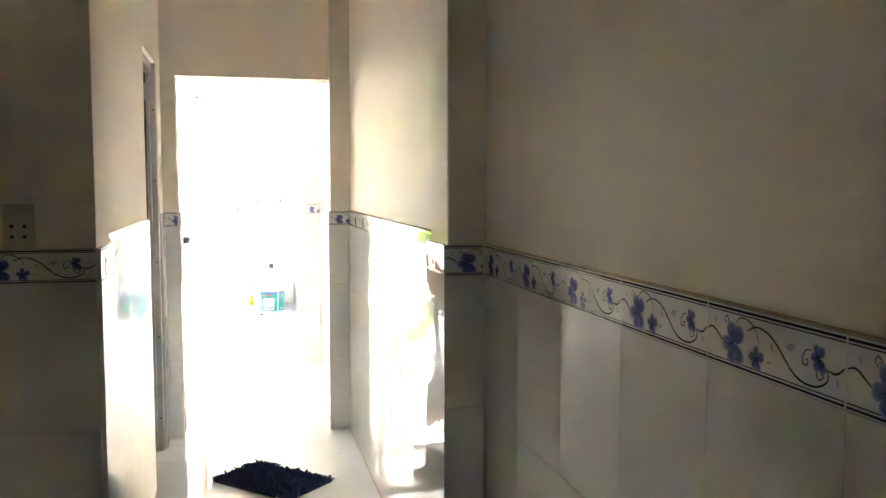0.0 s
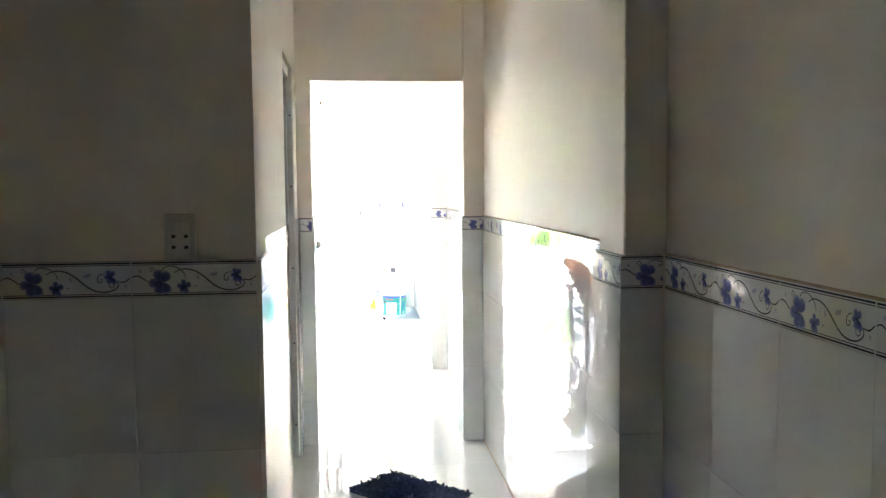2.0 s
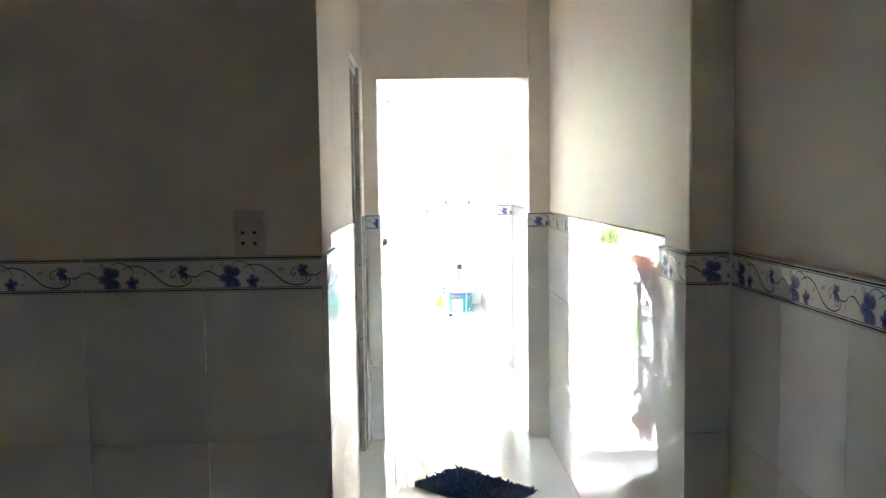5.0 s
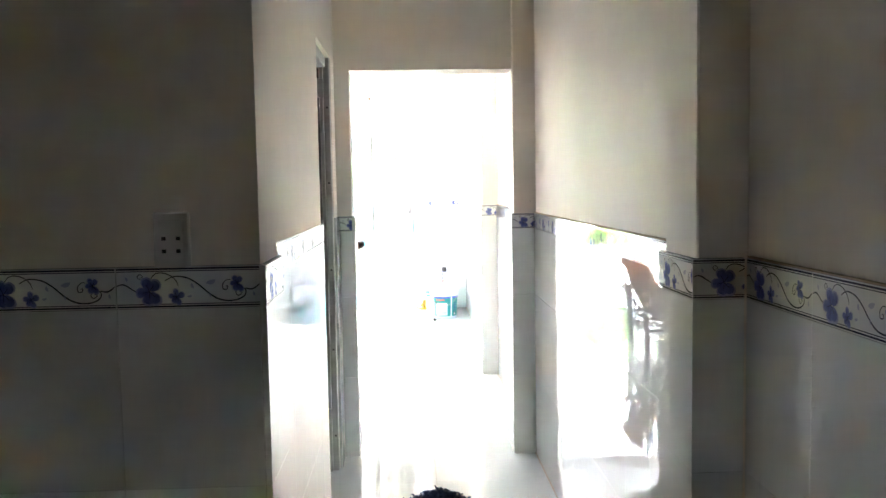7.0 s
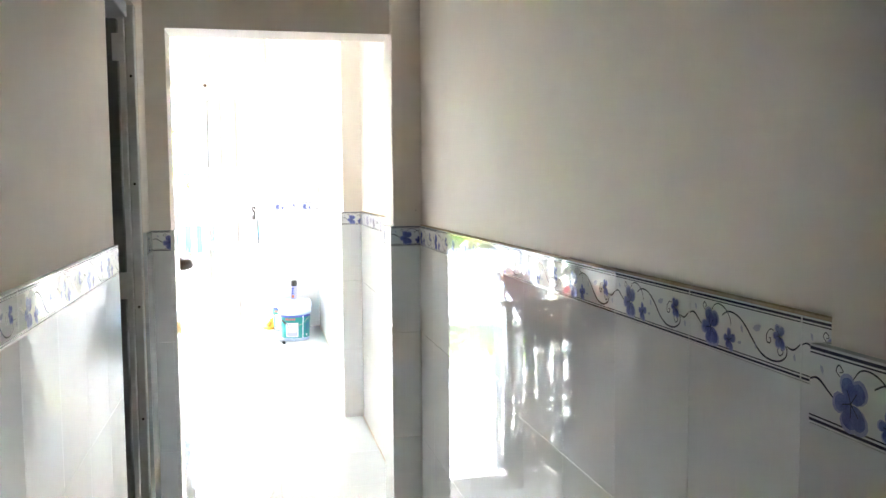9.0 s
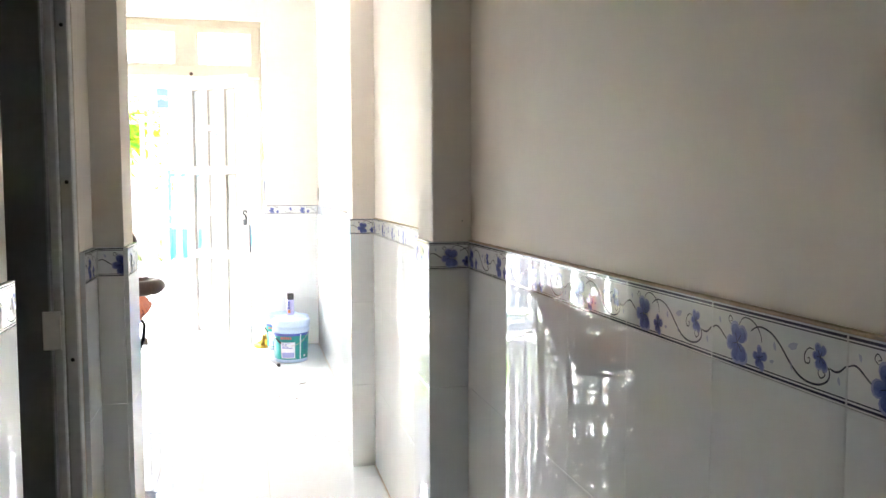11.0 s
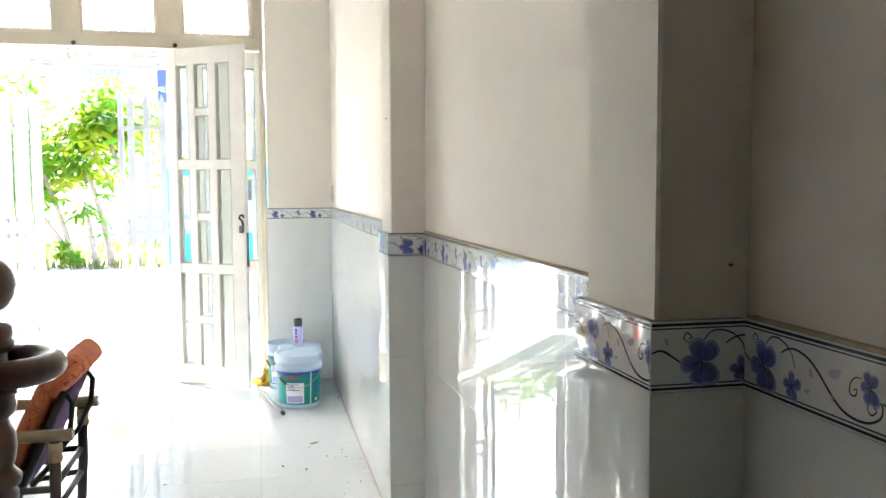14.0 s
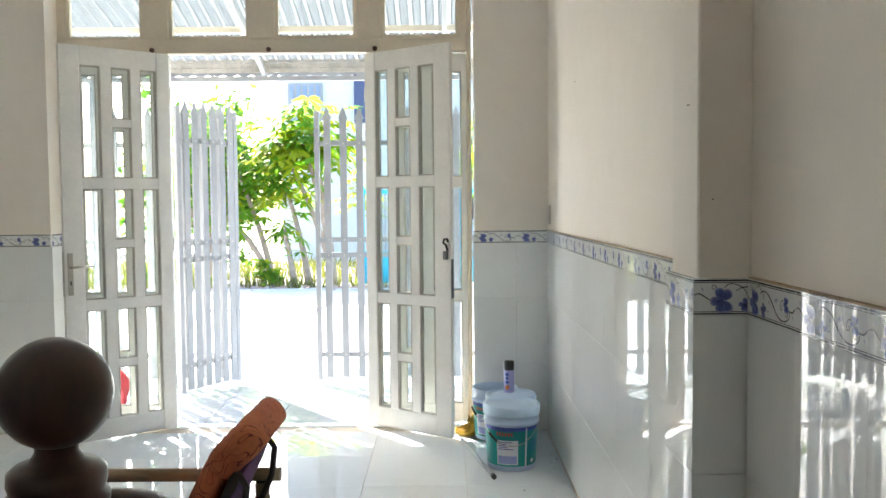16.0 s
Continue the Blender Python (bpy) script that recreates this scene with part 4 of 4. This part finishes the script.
# house and blue gate across the street
RENDER = material("house_render", (0.56, 0.58, 0.60), 0.85, vary=0.12, scale=0.7, bump=0.15, bump_scale=20)
NAVYWALL = material("navy_wall", (0.055, 0.075, 0.16), 0.6, vary=0.15, scale=2)
SHUTTER = material("window_blue_grey", (0.20, 0.27, 0.40), 0.5, vary=0.1, scale=5)
CYAN = material("cyan_paint", (0.02, 0.42, 0.55), 0.4, vary=0.12, scale=4)
house = thing("house", "pale grey rendered house with a navy stripe across the street", "house", pose(0, 30.4, GZ))
part("wall", boxes((-4.85, 4.5, 0, 6, -0.03, 8.2)), RENDER, house)
part("corner_strip", boxes((-2.70, -2.37, -0.10, 0.0, 4.0, 6.9), bevel=0.01), NAVYWALL, house, "navy blue wall strip")
part("roof", boxes((-5.1, 4.8, -0.35, 6.2, 8.2, 8.4), bevel=0.02), RENDER, house)
win = part("window", boxes((-4.62, -3.62, -0.05, 0.0, 3.9, 5.15), bevel=0.01), SHADEDWHITE, house)
for i in range(5):
    part("window_bar", boxes((-4.56 + 0.19 * i, -4.46 + 0.19 * i, -0.075, -0.052, 3.98, 5.07)), SHUTTER, win)
for z in (4.3, 4.7):
    part("window_rail", boxes((-4.6, -3.64, -0.09, -0.078, z - 0.03, z + 0.03)), SHADEDWHITE, win)
bgate = thing("blue_gate", "bright cyan metal gate with white bars", "gate", pose(-1.72, 21.8, GZ))
for x in (0.0, 1.9, 3.8):
    part("gate_post", boxes((x - 0.07, x + 0.07, -0.06, 0.06, -0.03, 1.95), bevel=0.006), CYAN, bgate)
for i in range(22):
    x = 0.14 + i * 0.165
    if abs(x - 1.9) > 0.1:
        part("gate_bar", boxes((x - 0.022, x + 0.022, -0.015, 0.015, 0.72, 1.80)), SHADEDWHITE, bgate)
part("gate_panel", boxes((0.07, 3.73, -0.012, 0.012, 0.08, 0.70), bevel=0.003), CYAN, bgate)
part("top_rail", boxes((0.07, 3.73, -0.025, 0.025, 1.80, 1.88), bevel=0.003), CYAN, bgate)
part("sign_board", boxes((1.25, 2.4, -0.05, -0.03, 1.30, 1.72), bevel=0.003), BLACK, bgate, "dark sign board")

# ---- wall tiles ----
def plain_tile(w, h, name):
    return mesh_data(name, boxes((0, w - 0.0006, 0, PROUD, 0, h - 0.0006), bevel=0.0005), [TILE])


def mesh_data(name, bm, mats):
    me = bpy.data.meshes.new(name)
    bm.normal_update()
    bm.to_mesh(me)
    bm.free()
    for m in mats:
        me.materials.append(m)
    return me


def strip(bm, pts, w, y, mat):
    """A flat inlaid line of half width w along points (x, z)."""
    rows = []
    n = len(pts)
    for i, p in enumerate(pts):
        a, b = pts[max(0, i - 1)], pts[min(n - 1, i + 1)]
        d = Vector((b[0] - a[0], b[1] - a[1])).normalized()
        ww = w * (0.55 + 0.45 * math.sin(math.pi * (i + 0.5) / n)) if n > 3 else w
        rows.append((bm.verts.new((p[0] - d.y * ww, y, p[1] + d.x * ww)), bm.verts.new((p[0] + d.y * ww, y, p[1] - d.x * ww))))
    for (a, b), (c, d) in zip(rows, rows[1:]):
        bm.faces.new((a, b, d, c)).material_index = mat


def blossom(bm, x, z, petals, y, wide=0.5):
    """A printed flower: rounded petals (angle, length) round its heart, each with a pale rim, and dark veins."""
    oval = ((0.02, 0.05), (0.20, 0.62), (0.45, 0.95), (0.72, 1.0), (0.92, 0.72), (1.0, 0.25), (0.98, -0.3), (0.88, -0.75), (0.68, -1.0), (0.42, -0.9), (0.18, -0.55))
    for layer, (mat, grow) in enumerate(((4, 1.10), (3, 0.90))):
        for k, (deg, ln) in enumerate(petals):
            a = math.radians(deg)
            d, n = Vector((math.cos(a), math.sin(a))), Vector((-math.sin(a), math.cos(a)))
            w = ln * wide * (0.92, 1.06, 0.98, 1.1, 0.9)[k % 5] / 2
            pts = [Vector((x, z)) + d * ln * (u * (0.5 + grow * 0.5) if layer else u * grow) + n * w * q * grow for u, q in oval]
            bm.faces.new([bm.verts.new((p.x, y - 0.00006 * layer - 0.00001 * k, p.y)) for p in pts]).material_index = mat
    for deg, ln in petals:
        a = math.radians(deg + 7)
        strip(bm, [(x, z), (x + 0.25 * ln * math.cos(a), z + 0.25 * ln * math.sin(a)), (x + 0.52 * ln * math.cos(a), z + 0.52 * ln * math.sin(a))], 0.0006, y - 0.0002, 1)


def wave(pts, n=6):
    """A smooth line through points (x, z)."""
    out = []
    for i in range(len(pts) - 1):
        p0, p1, p2, p3 = pts[max(0, i - 1)], pts[i], pts[i + 1], pts[min(len(pts) - 1, i + 2)]
        for k in range(n):
            t = k / n
            out.append(tuple(0.5 * (2 * p1[j] + (p2[j] - p0[j]) * t + (2 * p0[j] - 5 * p1[j] + 4 * p2[j] - p3[j]) * t * t + (3 * p1[j] - p0[j] - 3 * p2[j] + p3[j]) * t ** 3) for j in (0, 1)))
    return out + [pts[-1]]


def border_tile(a, b):
    """The flowered border from a to b along its repeat."""
    bm = boxes((0, TW - 0.0006, 0, PROUD, 0, BAND - 0.0006), bevel=0.0005)
    y = -0.00025
    for z, w in ((0.0038, 0.0015), (0.0082, 0.0008), (0.0712, 0.0008), (0.0755, 0.0017)):
        strip(bm, [(0.001, z), (TW / 2, z), (TW - 0.0022, z)], w, y, 1)
    strip(bm, wave([(0.001, 0.044), (0.010, 0.047), (0.018, 0.045), (0.027, 0.039), (0.038, 0.032)]), 0.0013, y, 1)
    strip(bm, wave([(0.092, 0.053), (0.103, 0.059), (0.116, 0.061), (0.135, 0.057), (0.153, 0.046), (0.171, 0.030), (0.188, 0.018), (0.206, 0.013), (0.226, 0.014), (0.241, 0.022), (0.243, 0.033), (0.235, 0.038)]), 0.0014, y, 1)
    strip(bm, wave([(0.243, 0.036), (0.252, 0.034), (0.260, 0.036), (0.2695, 0.0435)]), 0.0013, y, 1)
    strip(bm, wave([(0.064, 0.056), (0.073, 0.066), (0.086, 0.068), (0.101, 0.063), (0.112, 0.053), (0.116, 0.042)]), 0.0009, y, 1)
    strip(bm, wave([(0.216, 0.052), (0.207, 0.052), (0.200, 0.044), (0.201, 0.035), (0.208, 0.035), (0.209, 0.041), (0.205, 0.040)]), 0.0009, y, 1)
    strip(bm, wave([(0.229, 0.035), (0.224, 0.028), (0.229, 0.022), (0.236, 0.027), (0.231, 0.030)]), 0.0008, y, 1)
    strip(bm, wave([(0.046, 0.055), (0.040, 0.060), (0.044, 0.066), (0.050, 0.061), (0.045, 0.059)]), 0.0007, y, 1)
    for x, z, ang, ln in ((0.168, 0.047, 12, 0.020), (0.141, 0.048, -75, 0.012), (0.132, 0.022, 5, 0.010), (0.176, 0.020, 95, 0.010), (0.021, 0.052, 110, 0.010), (0.258, 0.030, -80, 0.010)):
        c, q = math.cos(math.radians(ang)), math.sin(math.radians(ang))
        bm.faces.new([bm.verts.new((x + (u * c - v * q) * ln, y, z + (u * q + v * c) * ln)) for u, v in ((0, 0), (0.35, -0.24), (0.75, -0.2), (1, 0.12), (0.6, 0.2), (0.25, 0.16))]).material_index = 2
    blossom(bm, 0.062, 0.033, ((108, 0.026), (48, 0.025), (188, 0.024), (262, 0.026), (305, 0.029)), y - 0.0001, 0.80)
    blossom(bm, 0.112, 0.022, ((95, 0.015), (20, 0.015), (170, 0.014), (240, 0.013), (292, 0.016)), y - 0.0001, 0.72)
    blossom(bm, 0.228, 0.046, ((118, 0.015), (60, 0.013), (180, 0.013), (250, 0.015), (300, 0.017)), y - 0.0001, 0.72)
    for co, no, need in ((a, -1, a > 0.001), (b - 0.0006, 1, b < TW - 0.003)):
        if need:
            bmesh.ops.bisect_plane(bm, geom=bm.verts[:] + bm.edges[:] + bm.faces[:], plane_co=(co, 0, 0), plane_no=(no, 0, 0), clear_outer=True)
    if a:
        bmesh.ops.translate(bm, vec=(-a, 0, 0), verts=bm.verts[:])
    return mesh_data("border_tile", bm, [TILE, NAVY, PALE, BLUE, LAVENDER])


MESHES = {}


def shared(kind, w, h, start=0.0):
    key = (kind, round(w, 3), round(h, 3), round(start, 3))
    if key not in MESHES:
        MESHES[key] = border_tile(start, start + w) if kind == "border" else plain_tile(w, h, "wall_tile")
    return MESHES[key]


def tile_run(parent, x, y, normal, length, shift=0.0, lift=0.0):
    """Tiles and border on one face: from (x, y), going to the right of one who looks at the wall."""
    n = Vector((*normal, 0))
    u = Vector((0, 0, 1)).cross(n)
    rot = Matrix(((u.x, -n.x, 0, 0), (u.y, -n.y, 0, 0), (0, 0, 1, 0), (0, 0, 0, 1)))
    cuts, p = [0.0], TW - shift if shift else TW
    while p < length - 0.012:
        cuts.append(p)
        p += TW
    cuts.append(length)
    for a, b in zip(cuts, cuts[1:]):
        rows = [(0.0, TH), (TH, TH), (2 * TH, WAIN + lift - 2 * TH)]
        for z, h in rows:
            ob = new("wall_tile", shared("tile", b - a, h))
            ob.matrix_basis = Matrix.Translation((x + u.x * a, y + u.y * a, z)) @ rot
            ob.parent = parent
        ob = new("border_tile", shared("border", min(b - a, TW), BAND, shift if a == 0 else 0.0))
        ob.matrix_basis = Matrix.Translation((x + u.x * a, y + u.y * a, WAIN + lift)) @ rot
        ob.parent = parent


# the long side wall between the pilasters, each run from its far end
for far, near, shift in ((FRONT, PIL[2][2], 0.0), (PIL[2][1], PIL[1][2], 0.022), (PIL[1][1], PIL[0][2], 0.024), (PIL[0][1], BACK, 0.0)):
    tile_run(wall_right, RW + (0.004 if near < 1 else 0), far, (-1, 0), far - near, shift)
for (px, y0, y1), ob in zip(PIL, pilasters):
    tile_run(ob, px, y0, (0, -1), RW - px, 0.0)
    tile_run(ob, px, y1, (-1, 0), y1 - y0)
    tile_run(ob, RW, y1, (0, 1), RW - px - PROUD)
tile_run(wall_middle, W1X - 1.30 - 0.012, W1, (0, -1), 1.30, 0.058, 0.006)
tile_run(wall_middle, W1X, W1, (1, 0), 0.23, 0.0, 0.006)
tile_run(wall_passage, CORR, W1 + 0.232, (1, 0), D0 - W1 - 0.232, 0.10)
tile_run(wall_passage, CORR, D1, (1, 0), W2 - D1)
tile_run(wall_doorway, CORR, W2, (0, -1), W2X - CORR - PROUD)
tile_run(wall_doorway, W2X, W2, (1, 0), 0.21)
tile_run(wall_front, FX1, FRONT, (0, -1), RW - FX1)
tile_run(wall_front, FX0 - 0.86, FRONT, (0, -1), 0.86 - PROUD, 0.12)
tile_run(wall_front, FX0, FRONT, (1, 0), 0.15, 0.10)
# dusty top edge of the tiles
trim = structure("trim", boxes((RW + 0.005, RW + PROUD, BACK, PIL[0][1], WAIN + BAND - 0.001, WAIN + BAND + 0.003), (RW + 0.001, RW + PROUD, PIL[0][2], PIL[1][1], WAIN + BAND - 0.001, WAIN + BAND + 0.003),
                               (RW + 0.001, RW + PROUD, PIL[1][2], PIL[2][1], WAIN + BAND - 0.001, WAIN + BAND + 0.003), (RW + 0.001, RW + PROUD, PIL[2][2], FRONT, WAIN + BAND - 0.001, WAIN + BAND + 0.003)),
                 DIRT, "dusty grout along the top edge of the tiles", "trim")

# brown grout line where the tiles meet the floor
for far, near in ((FRONT, PIL[2][2]), (PIL[2][1], PIL[1][2]), (PIL[1][1], PIL[0][2])):
    structure("baseboard", boxes((RW - 0.004, RW + 0.001, near + 0.002, far - 0.002, 0.0, 0.0035)), DIRT, "dirty grout line at the foot of the wall", "trim")
# nails left in the plaster
for x, y, z, rx, rz in ((0.459, 7.126 + PROUD, 1.447, 90, 0), (0.416 + PROUD, 7.20, 1.655, 90, -90), (RW - 0.015, 5.212 + PROUD, 1.338, 90, 0), (0.437 + PROUD, 2.435, 1.385, 90, -90), (RW + PROUD, 9.6, 2.05, 90, -90)):
    t = thing("nail", "small dark nail sticking out of the plaster", "nail", pose(x, y, z, rx, 0, rz), "nails")
    part("head", lathe([(0, 0.006), (0.0016, 0.0055), (0.0016, 0.004), (0.0008, 0.0035), (0.0008, -0.004)], 8), GRIT, t)

# ---- floor tiles ----
FT = 0.535
data = mesh_data("floor_tile", boxes((0.0007, FT - 0.0007, 0.0007, FT - 0.0007, -0.009, 0), bevel=0.0006), [FLOORTILE])
for i in range(-7, 2):
    for j in range(-4, 20):
        x, y = -0.010 + FT * i, -0.005 + FT * j
        if y > 10.86 or x > RW:
            continue
        ob = new("floor_tile", data)
        ob.location = (x, y, 0)
        ob.parent = floor
